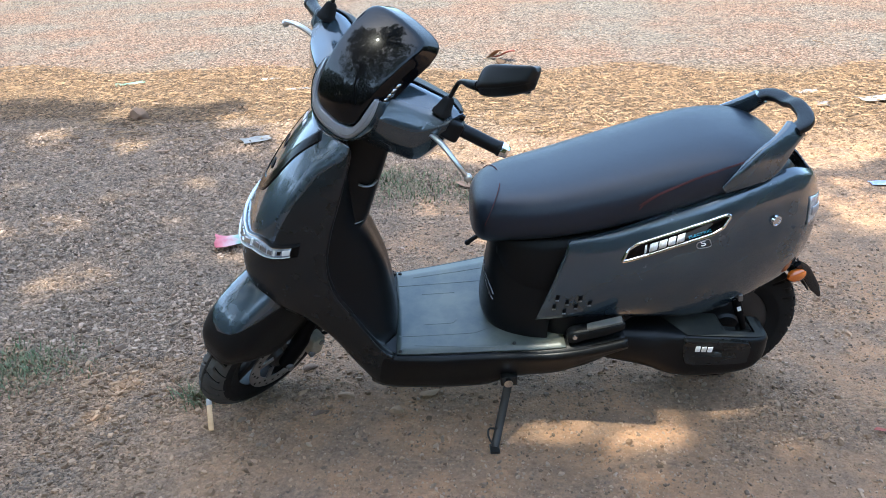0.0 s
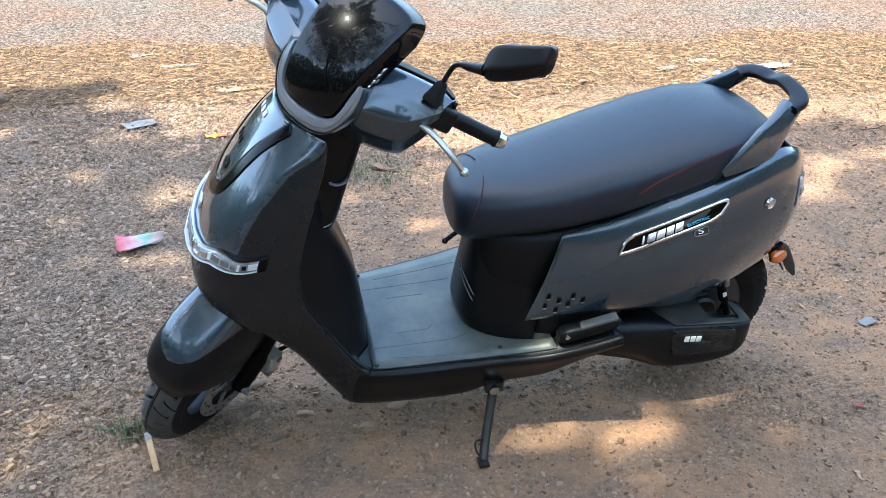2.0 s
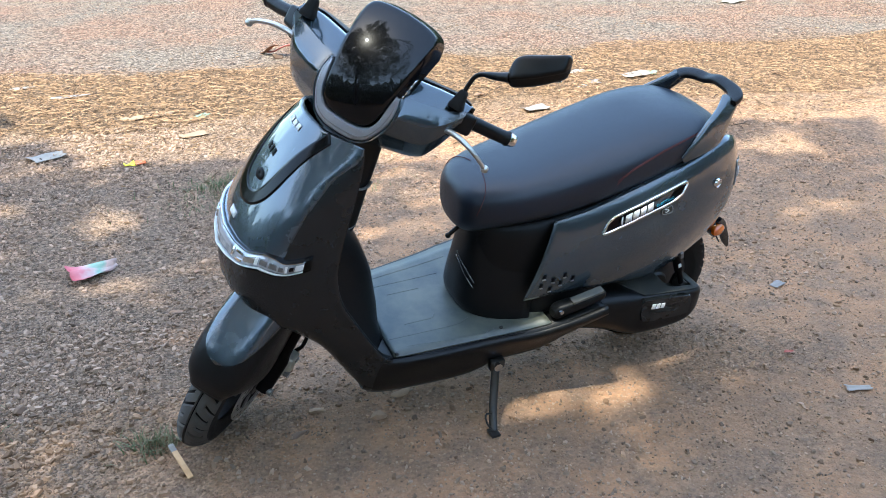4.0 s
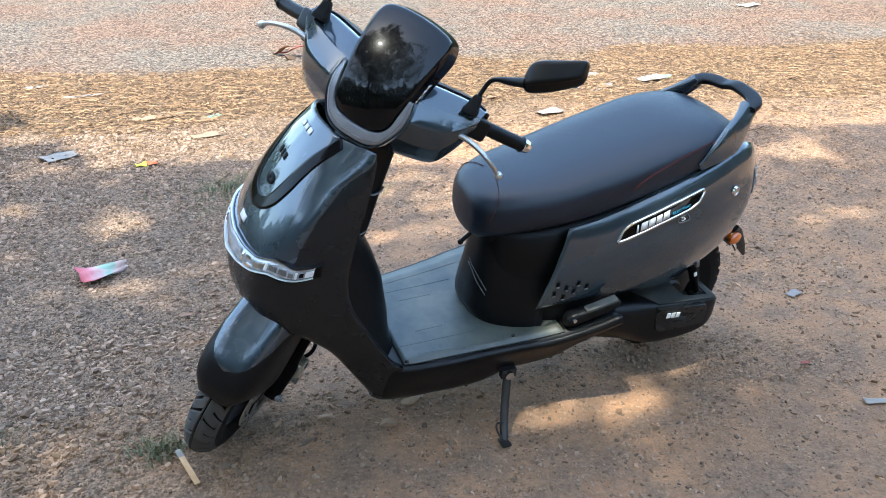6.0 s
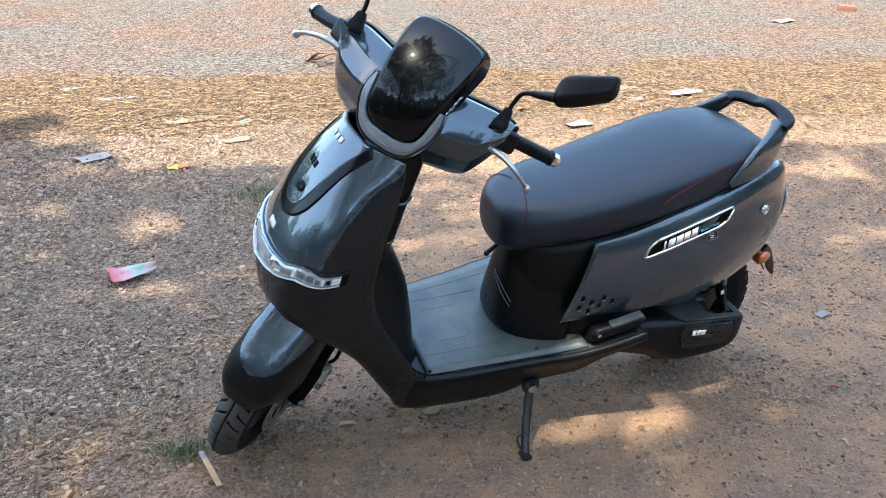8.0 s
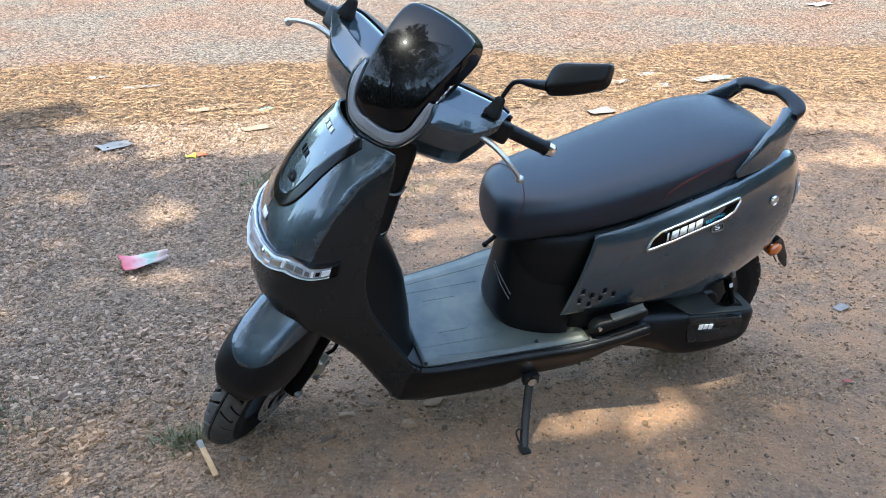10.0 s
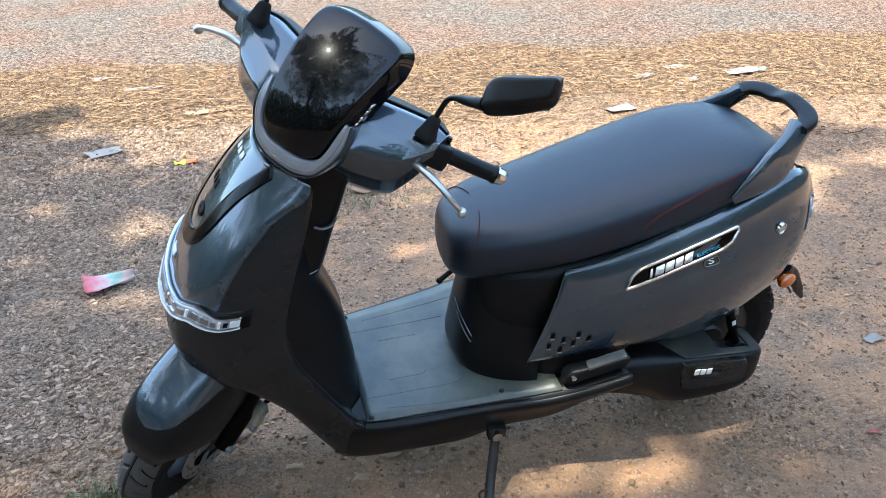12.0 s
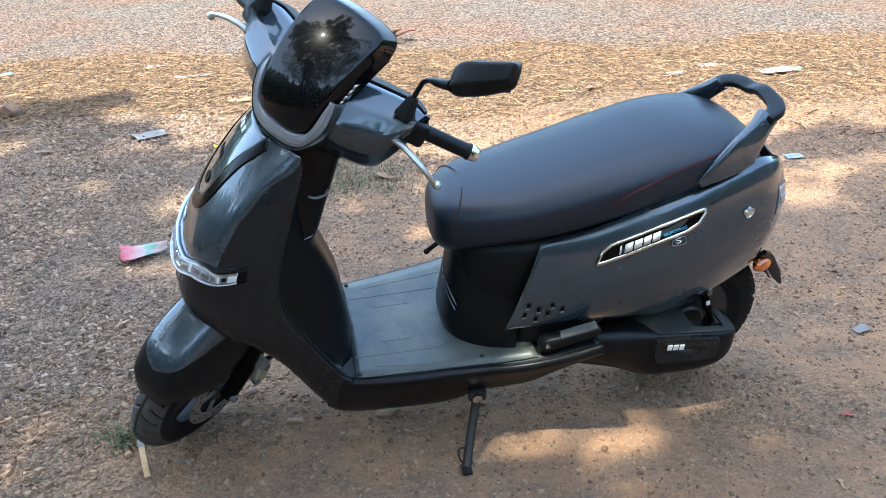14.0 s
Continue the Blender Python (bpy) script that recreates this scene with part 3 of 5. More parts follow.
headlamp = part("headlamp", sheet(lamp_band(0, 1, 0.010)), LENS, scooter, "clear headlamp band across the nose", thick=0.004)
part("lamp_rim", sheet(lamp_band(-0.16, 1.16, 0.0058, -0.80, 0.80)), TRIM, headlamp, "black lamp surround", thick=0.002)
part("lamp_strip", sheet(lamp_band(0.01, 0.11, 0.0125)), CHROME, headlamp, "bright upper lamp edge", thick=0.002)
part("lamp_strip", sheet(lamp_band(0.88, 0.99, 0.0125)), WHITE, headlamp, "white lower lamp edge", thick=0.002)
part("light_guide", sheet(lamp_band(0.16, 0.52, 0.0118, -0.20, 0.20, 20)), FROST, headlamp, "frosted daytime light guide", thick=0.002)
TAN = material("tan_reflector", (0.30, 0.25, 0.20), 0.25, 0.3, coat=1.0)
for side in (1, -1):
    for v0, v1, lo, hi, mat, lab in ((0.345, 0.425, 0.26, 0.80, TAN, "tan indicator cell"), (0.462, 0.512, 0.22, 0.80, LENS_DARK, "dark reflector cup"), (0.525, 0.575, 0.22, 0.80, LENS_DARK, "dark reflector cup"), (0.588, 0.618, 0.26, 0.80, LENS_DARK, "dark reflector cup"), (0.655, 0.680, 0.22, 0.78, TRIM, "dark slot")):
        part("lamp_reflector", sheet(lamp_band(lo, hi, 0.0118, v0 * side, v1 * side, 6)), mat, headlamp, lab, thick=0.002)
    for v0, v1, lo, hi in ((0.215, 0.235, 0.12, 0.90), (0.26, 0.325, 0.22, 0.44), (0.27, 0.335, 0.60, 0.86), (0.43, 0.45, 0.14, 0.88), (0.628, 0.642, 0.10, 0.90), (0.690, 0.742, 0.10, 0.90)):
        part("lamp_facet", sheet(lamp_band(lo, hi, 0.0122, v0 * side, v1 * side, 6)), WHITE if v0 > 0.4 else CHROME, headlamp, "bright lamp facet", thick=0.002)

# inner leg shield and column cover
inner = []
for s in np.linspace(0.05, 1, 30):
    xf, zf, xm, ym, zm, xr, yr, zr = spline_at(APRON, s)
    xc = np.interp(-zr, (-0.90, -0.80, -0.70, -0.613, -0.577, -0.485, -0.37, -0.27), (0.10, 0.105, 0.10, 0.082, 0.066, 0.035, 0.016, 0.010))
    row = [(xr + 0.004, yr - 0.003, zr), (xr - 0.004, yr - 0.018, zr), (xr + 0.02, yr - 0.055, zr), (0.55 * xc + 0.45 * xr, yr * 0.50, zr), (xc, yr * 0.26, zr), (xc - 0.002, 0, zr)]
    half = spline(row, 20)
    inner.append(np.vstack([half, half[::-1][1:] * (1, -1, 1)]))
part("leg_shield", sheet(inner), PLASTIC, scooter, "black inner leg shield", thick=0.004)
col = []
for z, x0, x1, hw in ((0.86, -0.02, 0.13, 0.05), (0.80, 0.002, 0.15, 0.055), (0.70, 0.038, 0.19, 0.064), (0.625, 0.066, 0.22, 0.078), (0.60, 0.085, 0.24, 0.07)):
    r = super_ring(28, (x1 - x0) / 2, hw, 3.2)
    col.append(np.stack([r[:, 0] + (x0 + x1) / 2, r[:, 1], np.full(28, z)], 1))
column = part("column_cover", sheet(spline(col, 24), cv=True, caps=True), PLASTIC, scooter, "black steering column cover")
part("ignition_switch", tube(spline([(0.034, 0.052, 0.742), (0.046, 0.060, 0.733), (0.064, 0.064, 0.731), (0.080, 0.065, 0.738)], 14), 0.0045, 8, flat=0.7), STEEL, column, "worn metal ignition surround")
seam = super_ring(40, 0.080, 0.081, 3.2)
part("column_seam", tube(np.vstack([np.stack([seam[:, 0] + 0.147, seam[:, 1], np.full(40, 0.632)], 1)] * 2)[:41], 0.0016, 5, caps=False), STEEL, column, "thin pale seam round the column")

# ---------------------------------------------------------------- steered front: bars, visor, mirrors, wheel
def steered(mesh):
    return moved(mesh, HEAD)


OUT = [(0.0, -0.043), (0.034, -0.041), (0.056, -0.029), (0.067, -0.008), (0.074, 0.035), (0.082, 0.100), (0.087, 0.155), (0.087, 0.182), (0.075, 0.197), (0.043, 0.205), (0.0, 0.208)]
V0 = 0.011


def visor_u(v, w):
    """How far forward the visor's skin lies."""
    u = spline_at(np.array([(0.142,), (0.152,), (0.150,), (0.132,), (0.098,), (0.045,)]), (w + 0.06) / 0.28)[..., 0]
    return u - 2.3 * v ** 2


half = spline(OUT, 41)
outline = np.vstack([half, half[::-1][1:-1] * (-1, 1)])
C = np.array((0.0, 0.08))


def visor_ring(k, back=0.0, wide=0.0):
    """A ring of the visor, k from its middle (0) to its rim (1); wide spreads the sides and the top, not the foot."""
    q = C + (outline - C) * k
    spread = wide * np.clip((q[:, 1] + 0.01) / 0.08, 0, 1) * np.clip((0.205 - q[:, 1]) / 0.05, 0, 1)
    return np.stack([visor_u(q[:, 0], q[:, 1]) - back, q[:, 0] * (1 + spread / 0.09) + V0, q[:, 1]], 1)


rings = [visor_ring(k) for k in np.linspace(0.02, 0.94, 18)] + [visor_ring(0.975, 0.001), visor_ring(0.995, 0.004), visor_ring(1.0, 0.008, 0.002), visor_ring(1.0, 0.030, 0.010), visor_ring(1.0, 0.056, 0.018)]
visor = part("visor", steered(sheet(rings, cv=True)), GLOSS, scooter, "gloss black smoked visor", angle=60)
part("visor_edge", steered(sheet([visor_ring(1.0, 0.056, 0.018), visor_ring(1.0, 0.060, 0.016), visor_ring(0.96, 0.070, 0.004), visor_ring(0.6, 0.085)], cv=True)), DULL, visor, "dull black visor edge", angle=60)
for i in range(6):
    w = 0.022 + 0.0135 * i
    v = V0 + np.interp(w, [q[1] for q in OUT[2:8]], [q[0] for q in OUT[2:8]])
    g = [[(visor_u(v - V0, w + a) - 0.028 - (0.009 if i != 3 else 0.016) * b, v + 0.0105 + 0.004 * b, w + a + 0.004 * b) for b in (0.0, 1.0)] for a in (0.0, 0.0095)]
    part("letter_bar", steered(sheet(g)), CHROME, visor, "small bright lettering bar", thick=0.0006)

INNER_B = [(0.0, -0.047), (0.036, -0.045), (0.060, -0.032), (0.071, -0.009), (0.0745, 0.016), (0.077, 0.036), (0.0795, 0.054)]
OUTER_B = [(0.0, -0.080), (0.034, -0.078), (0.064, -0.064), (0.084, -0.030), (0.093, -0.002), (0.094, 0.026), (0.088, 0.054)]


def band_rows(shift, rings):
    a, b = spline(INNER_B, 30), spline(OUTER_B, 30)
    a, b = (np.vstack([q[::-1] * (-1, 1), q[1:]]) for q in (a, b))
    rows = []
    for p, q in zip(a, b):
        row = []
        for k, back in rings:
            r = p + (q - p) * k
            row.append((visor_u(p[0], p[1]) - back - shift, r[0] + V0, r[1]))
        rows.append(row)
    return np.array(rows)


light_band = part("light_band", steered(sheet(band_rows(0.0, ((-0.06, 0.016), (0.0, 0.004), (0.10, 0.001), (0.45, 0.002), (0.85, 0.006), (0.96, 0.011), (1.0, 0.02))))), FROST, scooter, "frosted silver light band under the visor", thick=0.003)
part("band_line", steered(sheet(band_rows(0.0, ((0.60, 0.0032), (0.64, 0.0024), (0.68, 0.0036))))), STEEL, light_band, "fine moulded line in the band")
part("band_lip", steered(sheet(band_rows(0.0, ((0.97, 0.022), (1.02, 0.009), (1.14, 0.009), (1.22, 0.018), (1.24, 0.06))))), PAINT, light_band, "dark grey lip round the light band", thick=0.003)

cover = []
for v, ub, uf, wt, wb in ((0.226, -0.030, 0.034, 0.102, 0.046), (0.197, -0.048, 0.055, 0.104, -0.030), (0.170, -0.060, 0.074, 0.103, -0.066), (0.10, -0.050, 0.116, 0.096, -0.084), (0.05, -0.045, 0.130, 0.09, -0.094), (0.0, -0.045, 0.134, 0.09, -0.097)):
    k = (wt + wb) / 2
    ring = [(ub, wt - 0.02), (ub + 0.018, wt), (0.42 * uf + 0.35 * ub, wt - 0.002), (0.78 * uf + 0.1 * ub, k + 0.58 * (wt - k)), (uf, k + 0.06 * (wt - k)), (0.80 * uf + 0.10 * ub, k - 0.50 * (k - wb)), (0.42 * uf + 0.42 * ub, wb), (ub + 0.012, wb + 0.012), (ub, wb + 0.04)]
    dense = []
    for i in range(9):
        p, q = np.array(ring[i]), np.array(ring[(i + 1) % 9])
        dense += [p + (q - p) * t for t in (0.06, 0.35, 0.65, 0.94)]
    dense = np.array(dense)
    cover.append(np.stack([dense[:, 0], np.full(36, v), dense[:, 1]], 1))
cover = cover + [c * (1, -1, 1) for c in cover[-2::-1]]
bar_cover = part("handlebar_cover", steered(sheet(spline(cover, 60), cv=True, caps=True)), PAINT, scooter, "dark grey handlebar fairing", angle=28)

dash = [(0.222, -0.014, -0.004, 0.102), (0.197, -0.034, -0.014, 0.104), (0.170, -0.046, -0.018, 0.103), (0.10, -0.036, 0.006, 0.096), (0.05, -0.027, 0.034, 0.09), (0.0, -0.027, 0.036, 0.09)]
dash = np.array(dash + [(-v, a, b, w) for v, a, b, w in dash[-2::-1]])
part("dash_cover", steered(sheet([[(a + (b - a) * k, v, w + 0.0025) for k in np.linspace(-0.03, 1.02, 6)] for v, a, b, w in spline(dash, 50)])), PLASTIC, bar_cover, "matt black dash cover", thick=0.002)
for side in (1, -1):
    f = (lambda m: steered(m)) if side > 0 else (lambda m: steered(flipped(m)))
    drop = 0.0 if side > 0 else 0.018
    path = spline([(0.004, 0.215, 0.068), (-0.018, 0.255, 0.070 - 0.4 * drop), (-0.042, 0.295, 0.071 - 0.8 * drop), (-0.060, 0.327, 0.073 - drop)], 30)
    rad = 0.0160 + 0.0005 * (np.arange(30) % 2) * (np.arange(30) > 5)
    rad[-2:] = 0.0185
    grip = part("grip", f(tube(path, rad, 18)), PLASTIC, scooter, "black rubber handlebar grip")
    end = spline([(-0.059, 0.325, 0.073 - drop), (-0.064, 0.334, 0.0735 - drop), (-0.0695, 0.344, 0.074 - drop)], 8)
    part("bar_end", f(tube(end, [0.0160, 0.0172, 0.0172, 0.0168, 0.0163, 0.0158, 0.0150, 0.0135], 10)), CHROME, grip, "chrome bar-end weight", angle=25)
    part("switch_housing", f(rounded_box((0.046, 0.05, 0.05), 0.012, pose(0.0, 0.222, 0.062, 0, 0, 30), 3)), PLASTIC, scooter, "black switch housing")
    part("switch", f(rounded_box((0.012, 0.022, 0.014), 0.003, pose(-0.012, 0.222, 0.092, 0, 0, 30))), GLOSS, scooter, "small black switch")
    lev = spline([(0.030, 0.190, 0.030), (0.038, 0.225, 0.034), (0.040, 0.262, 0.029), (0.029, 0.298, 0.014), (0.006, 0.321, -0.003)], 26)
    lever = part("brake_lever", f(join(tube(lev, np.interp(np.linspace(0, 1, 26), [0, 0.3, 0.9, 1], [0.0095, 0.0085, 0.0066, 0.0066]), 10, flat=0.75), ball((0.006, 0.322, -0.003), 0.0098, 10))), ALLOY, scooter, "polished brake lever")
    part("lever_mount", f(rounded_box((0.03, 0.034, 0.03), 0.006, pose(0.022, 0.198, 0.036, 0, 0, 15))), PLASTIC, lever, "black lever mount")
    boot = []
    for h, a in ((0.084, 0.0205), (0.094, 0.0205), (0.097, 0.018), (0.112, 0.0145), (0.124, 0.0115), (0.128, 0.008)):
        r = super_ring(16, a, a * 0.85, 4.5)
        boot.append(np.stack([r[:, 0] + 0.030, r[:, 1] + 0.197, np.full(16, h)], 1))
    stem = part("mirror", f(tube(spline([(0.030, 0.197, 0.115), (0.031, 0.198, 0.145), (0.038, 0.203, 0.168), (0.052, 0.218, 0.182), (0.068, 0.240, 0.192), (0.083, 0.262, 0.203), (0.09, 0.275, 0.21)], 30), np.interp(np.linspace(0, 1, 30), [0, 0.5, 0.62, 0.9, 1], [0.0052, 0.0052, 0.008, 0.011, 0.012]), 12)), PLASTIC, scooter, "black rear-view mirror on a bent stem")
    part("boot", f(sheet(boot, cv=True, caps=True)), RUBBER, stem, "ribbed rubber boot")
    house = []
    for v, hu, hw, wc in ((0.0, 0.010, 0.014, -0.012), (0.010, 0.022, 0.030, -0.005), (0.028, 0.027, 0.035, -0.001), (0.065, 0.027, 0.033, 0.001), (0.10, 0.025, 0.029, 0.005), (0.122, 0.021, 0.025, 0.008), (0.130, 0.008, 0.014, 0.008)):
        r = super_ring(36, hu, hw, 5.0)
        shrink = np.where(r[:, 0] > 0, 0.74, 1.0)
        house.append(np.stack([r[:, 0], v + 0.16 * r[:, 1], r[:, 1] * shrink + wc], 1))
    hm = pose(0.075, 0.262, 0.222, 0, 0, -3) @ pose(0, 0, 0, 30, 0, 0) @ pose(0, 0, 0, 0, -14, 0)
    part("mirror_housing", f(moved(sheet(spline(house, 34), cv=True, caps=True), hm)), PLASTIC, stem, "black mirror housing", angle=38)
    part("mirror_glass", f(moved(rounded_box((0.003, 0.096, 0.044), 0.001, pose(-0.0255, 0.062, 0.001)), hm)), MIRROR, stem, "mirror glass")

# front wheel in the steered frame
WU, WV, WW = -0.010, 0.040, -0.812
R_TYRE, TYRE_W = 0.222, 0.046


def tyre_mesh(lo, hi, floor_only=False, pitches=36, fine=16):
    """Part of a tyre's section about the y axis, with a cut tread; lo and hi in 0..1 across the section; columns run along the slanted cuts."""
    t = np.linspace(-math.pi * 0.80, math.pi * 0.80, 96)[int(lo * 95):int(hi * 95) + 1]
    n = pitches * fine
    col = np.arange(n)
    a = col * 2 * math.pi / n
    g, cut = np.zeros((len(t), n, 3)), np.zeros((len(t), n), bool)
    for i, q in enumerate(t):
        y = TYRE_W * math.sin(q) if abs(q) < math.pi / 2 else TYRE_W * math.copysign(1, q) * (1 - 0.25 * (abs(q) - math.pi / 2))
        r0 = R_TYRE - 0.062 + 0.062 * math.cos(q) if abs(q) < math.pi / 2 else R_TYRE - 0.062 - 0.034 * (abs(q) - math.pi / 2)
        k = abs(q) / (math.pi / 2)
        ph = (col + (fine // 2 if q > 0 else 0)) % (2 * fine)
        cut[i] = ((ph < 5) & (k > 0.08) & (k < 0.62)) | (k < 0.034) | ((ph >= fine) & (ph < fine + 5) & (k > 0.28) & (k < 0.82)) | ((ph < 10) & (k > 0.56) & (k < 0.62))
        r = r0 - 0.006 * cut[i] + (0.0006 if floor_only else 0.0)
        b = a - 2 * math.pi / pitches * 2.0 * k ** 1.3
        g[i] = np.stack([r * np.cos(b), np.full(n, y), r * np.sin(b)], 1)
    v, f = sheet(g, cv=True)
    flags = cut.reshape(-1)
    return v, [q for q in f if not floor_only or flags[list(q)].sum() > 2]


def wheel(name, m, disc):
    tyre = part(name, moved(join(tyre_mesh(0, 0.255), tyre_mesh(0.745, 1)), m), RUBBER, scooter, "black tubeless tyre with cut tread", angle=35)
    part("tread", moved(tyre_mesh(0.255, 0.745), m), DUSTY_RUBBER if disc else RUBBER, tyre, "dusty tread with slanted grooves", angle=30)
    part("tread_groove", moved(tyre_mesh(0.255, 0.745, True), m), DULL, tyre, "dark cut grooves of the tread", smooth=False)
    part("rim", moved(lathe([(0.158, -0.036), (0.164, -0.038), (0.160, -0.030), (0.140, -0.024), (0.136, 0.0), (0.140, 0.024), (0.160, 0.030), (0.164, 0.038), (0.158, 0.036)], 64), m), DARK_STEEL, tyre, "black alloy rim")
    if not disc:
        part("hub_motor", moved(lathe([(0.001, 0.058), (0.040, 0.058), (0.046, 0.050), (0.110, 0.046), (0.122, 0.036), (0.138, 0.030), (0.138, -0.030), (0.122, -0.036), (0.110, -0.046), (0.046, -0.050), (0.001, -0.058)], 48), m), DARK_STEEL, tyre, "round dark hub motor")
    for k in range(5 if disc else 0):
        a = 2 * math.pi * k / 5 + 0.3
        arm = rounded_box((0.125, 0.030, 0.034), 0.008, pose(0, 0, 0, 0, -math.degrees(a), 0) @ pose(0.085, 0, 0))
        part("spoke", moved(arm, m), DARK_STEEL, tyre, "black alloy spoke")
    part("hub", moved(lathe([(0.001, -0.05), (0.034, -0.05), (0.036, -0.03), (0.045, 0.0), (0.036, 0.03), (0.034, 0.05), (0.001, 0.05)], 28), m), DARK_STEEL, tyre, "wheel hub")
    if disc:
        d = part("brake_disc", moved(lathe([(0.076, 0.060), (0.110, 0.060), (0.110, 0.064), (0.076, 0.064)], 64, closed=True), m), DISC_STEEL, tyre, "drilled steel brake disc")
        for k in range(30):
            a = 2 * math.pi * k / 30
            rr = 0.086 + 0.008 * (k % 3)
            part("drill_hole", moved(lathe([(0.0001, 0.0648), (0.0036, 0.0648), (0.0038, 0.0635)], 8), m @ pose(rr * math.cos(a), 0, rr * math.sin(a))), DULL, d)
        for k in range(5):
            a = 2 * math.pi * k / 5
            part("disc_arm", moved(rounded_box((0.05, 0.004, 0.016), 0.001, pose(0, 0, 0, 0, -math.degrees(a), 0) @ pose(0.058, 0.062, 0, 0, 25, 0)), m), STEEL, d)
        part("disc_carrier", moved(lathe([(0.001, 0.066), (0.03, 0.066), (0.04, 0.050)], 28), m), DARK_STEEL, d)
    return tyre


FRONT = HEAD @ pose(WU, WV, WW)
front_wheel = wheel("front_wheel", FRONT, True)
REAR = pose(-0.918, 0.0, R_TYRE - 0.010)
rear_wheel = wheel("rear_wheel", REAR, False)

# fork legs, axle, caliper and hose
for side in (1, -1):
    leg = tube(spline([(-0.036, WV + 0.078 * side, -0.42), (-0.036, WV + 0.078 * side, -0.66), (-0.028, WV + 0.080 * side, -0.745), (-0.014, WV + 0.080 * side, -0.822)], 20), np.interp(np.linspace(0, 1, 20), [0, 0.5, 0.55, 1], [0.019, 0.019, 0.024, 0.021]), 16)
    part("fork_leg", steered(leg), DULL, scooter, "black telescopic fork leg")
part("axle", steered(tube([(WU, WV - 0.10, WW), (WU, WV + 0.108, WW)], 0.010, 12)), STEEL, scooter, "bright axle bolt")
caliper = part("caliper", steered(rounded_box((0.042, 0.038, 0.074), 0.008, pose(-0.090, WV + 0.090, -0.757, 0, 18, 0), 3)), BRASS, scooter, "gold brake caliper")
part("caliper_bolt", steered(tube([(-0.090, WV + 0.100, -0.735), (-0.090, WV + 0.113, -0.735)], 0.009, 10)), STEEL, caliper)
part("caliper_bolt", steered(tube([(-0.078, WV + 0.100, -0.782), (-0.078, WV + 0.113, -0.782)], 0.009, 10)), STEEL, caliper)
part("brake_hose", steered(tube(spline([(-0.095, WV + 0.09, -0.725), (-0.122, WV + 0.10, -0.705), (-0.132, WV + 0.09, -0.665), (-0.09, WV + 0.07, -0.60), (-0.05, WV + 0.06, -0.50)], 20), 0.0055, 8)), RUBBER, scooter, "black rubber brake hose")

# front mudguard: black shell with a painted top
FEND = [(-0.12, -0.42, 0.070, 0.24), (-0.03, -0.425, 0.076, 0.255), (0.06, -0.445, 0.081, 0.245), (0.128, -0.495, 0.085, 0.225), (0.184, -0.565, 0.087, 0.198), (0.222, -0.640, 0.086, 0.155), (0.232, -0.712, 0.074, 0.100), (0.216, -0.765, 0.048, 0.050)]


def fender_point(s, a, lift=0.0):
    u, w, hw, drop = spline_at(FEND, s)
    d = np.array((WU - u, WW - w))
    d /= np.linalg.norm(d)
    fall = drop * abs(a) ** 3.2 - lift
    v = hw * math.sin(a * math.pi / 2) ** 1 * (1 + 0.04 * lift)
    return (u + d[0] * fall, WV + v + (lift * a), w + d[1] * fall)


fender = part("front_fender", steered(sheet([[fender_point(s, a) for a in np.linspace(-1, 1, 41)] for s in np.linspace(0, 1, 44)])), PLASTIC, scooter, "matt black front mudguard", thick=0.004)
top = []
for s in np.linspace(0.0, 0.78, 44):
    k = np.interp(s, (0.0, 0.45, 0.60, 0.70, 0.742, 0.765, 0.78), (0.70, 0.66, 0.55, 0.42, 0.30, 0.165, 0.01))
    top.append([fender_point(s, a * k, 0.0045 if abs(a) < 0.97 else 0.001) for a in np.linspace(-1, 1, 31)])
part("fender_top", steered(sheet(top)), PAINT, fender, "glossy dark grey mudguard top", thick=0.003)

# ---------------------------------------------------------------- drive, shock, stand, pegs
COVER = np.array([(-0.48, 0.160, 0.305, 0.228), (-0.56, 0.182, 0.318, 0.212), (-0.64, 0.197, 0.320, 0.196), (-0.70, 0.204, 0.317, 0.176), (-0.755, 0.207, 0.311, 0.166), (-0.84, 0.207, 0.302, 0.163), (-0.905, 0.205, 0.293, 0.168), (-0.945, 0.202, 0.287, 0.180), (-0.972, 0.192, 0.280, 0.200), (-0.988, 0.174, 0.272, 0.222), (-0.994, 0.150, 0.262, 0.240)])


def pocket(x, y):
    """Depth of the hollow in the cover round the foot of the shock absorber."""
    a = min(1.0, max(0.0, min((-0.862 - x) / 0.030, (x + 0.950) / 0.010)))
    return 0.042 * a * min(1.0, max(0.0, (0.172 - y) / 0.010))


arm = []
for x, yo, zt, zb in spline(COVER, 56):
    r = super_ring(64, (yo - 0.085) / 2, (zt - zb) / 2, np.interp(-x, (0.5, 0.68, 0.77), (2.6, 3.0, 6.5)))
    y, z = r[:, 0] + (yo + 0.085) / 2, r[:, 1] + (zt + zb) / 2
    z = z - [pocket(x, b) * (c > (zt + zb) / 2) for b, c in zip(y, z)]
    arm.append(np.stack([np.full(64, x), y, z], 1))
drive = part("motor_cover", sheet(arm, cv=True, caps=True), PLASTIC, scooter, "black plastic drive cover beside the rear wheel", angle=50)
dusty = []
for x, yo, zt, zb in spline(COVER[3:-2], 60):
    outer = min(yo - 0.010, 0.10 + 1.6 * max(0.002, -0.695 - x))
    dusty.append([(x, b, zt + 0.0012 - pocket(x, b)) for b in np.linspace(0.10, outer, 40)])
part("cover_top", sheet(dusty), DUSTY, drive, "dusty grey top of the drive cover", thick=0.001)
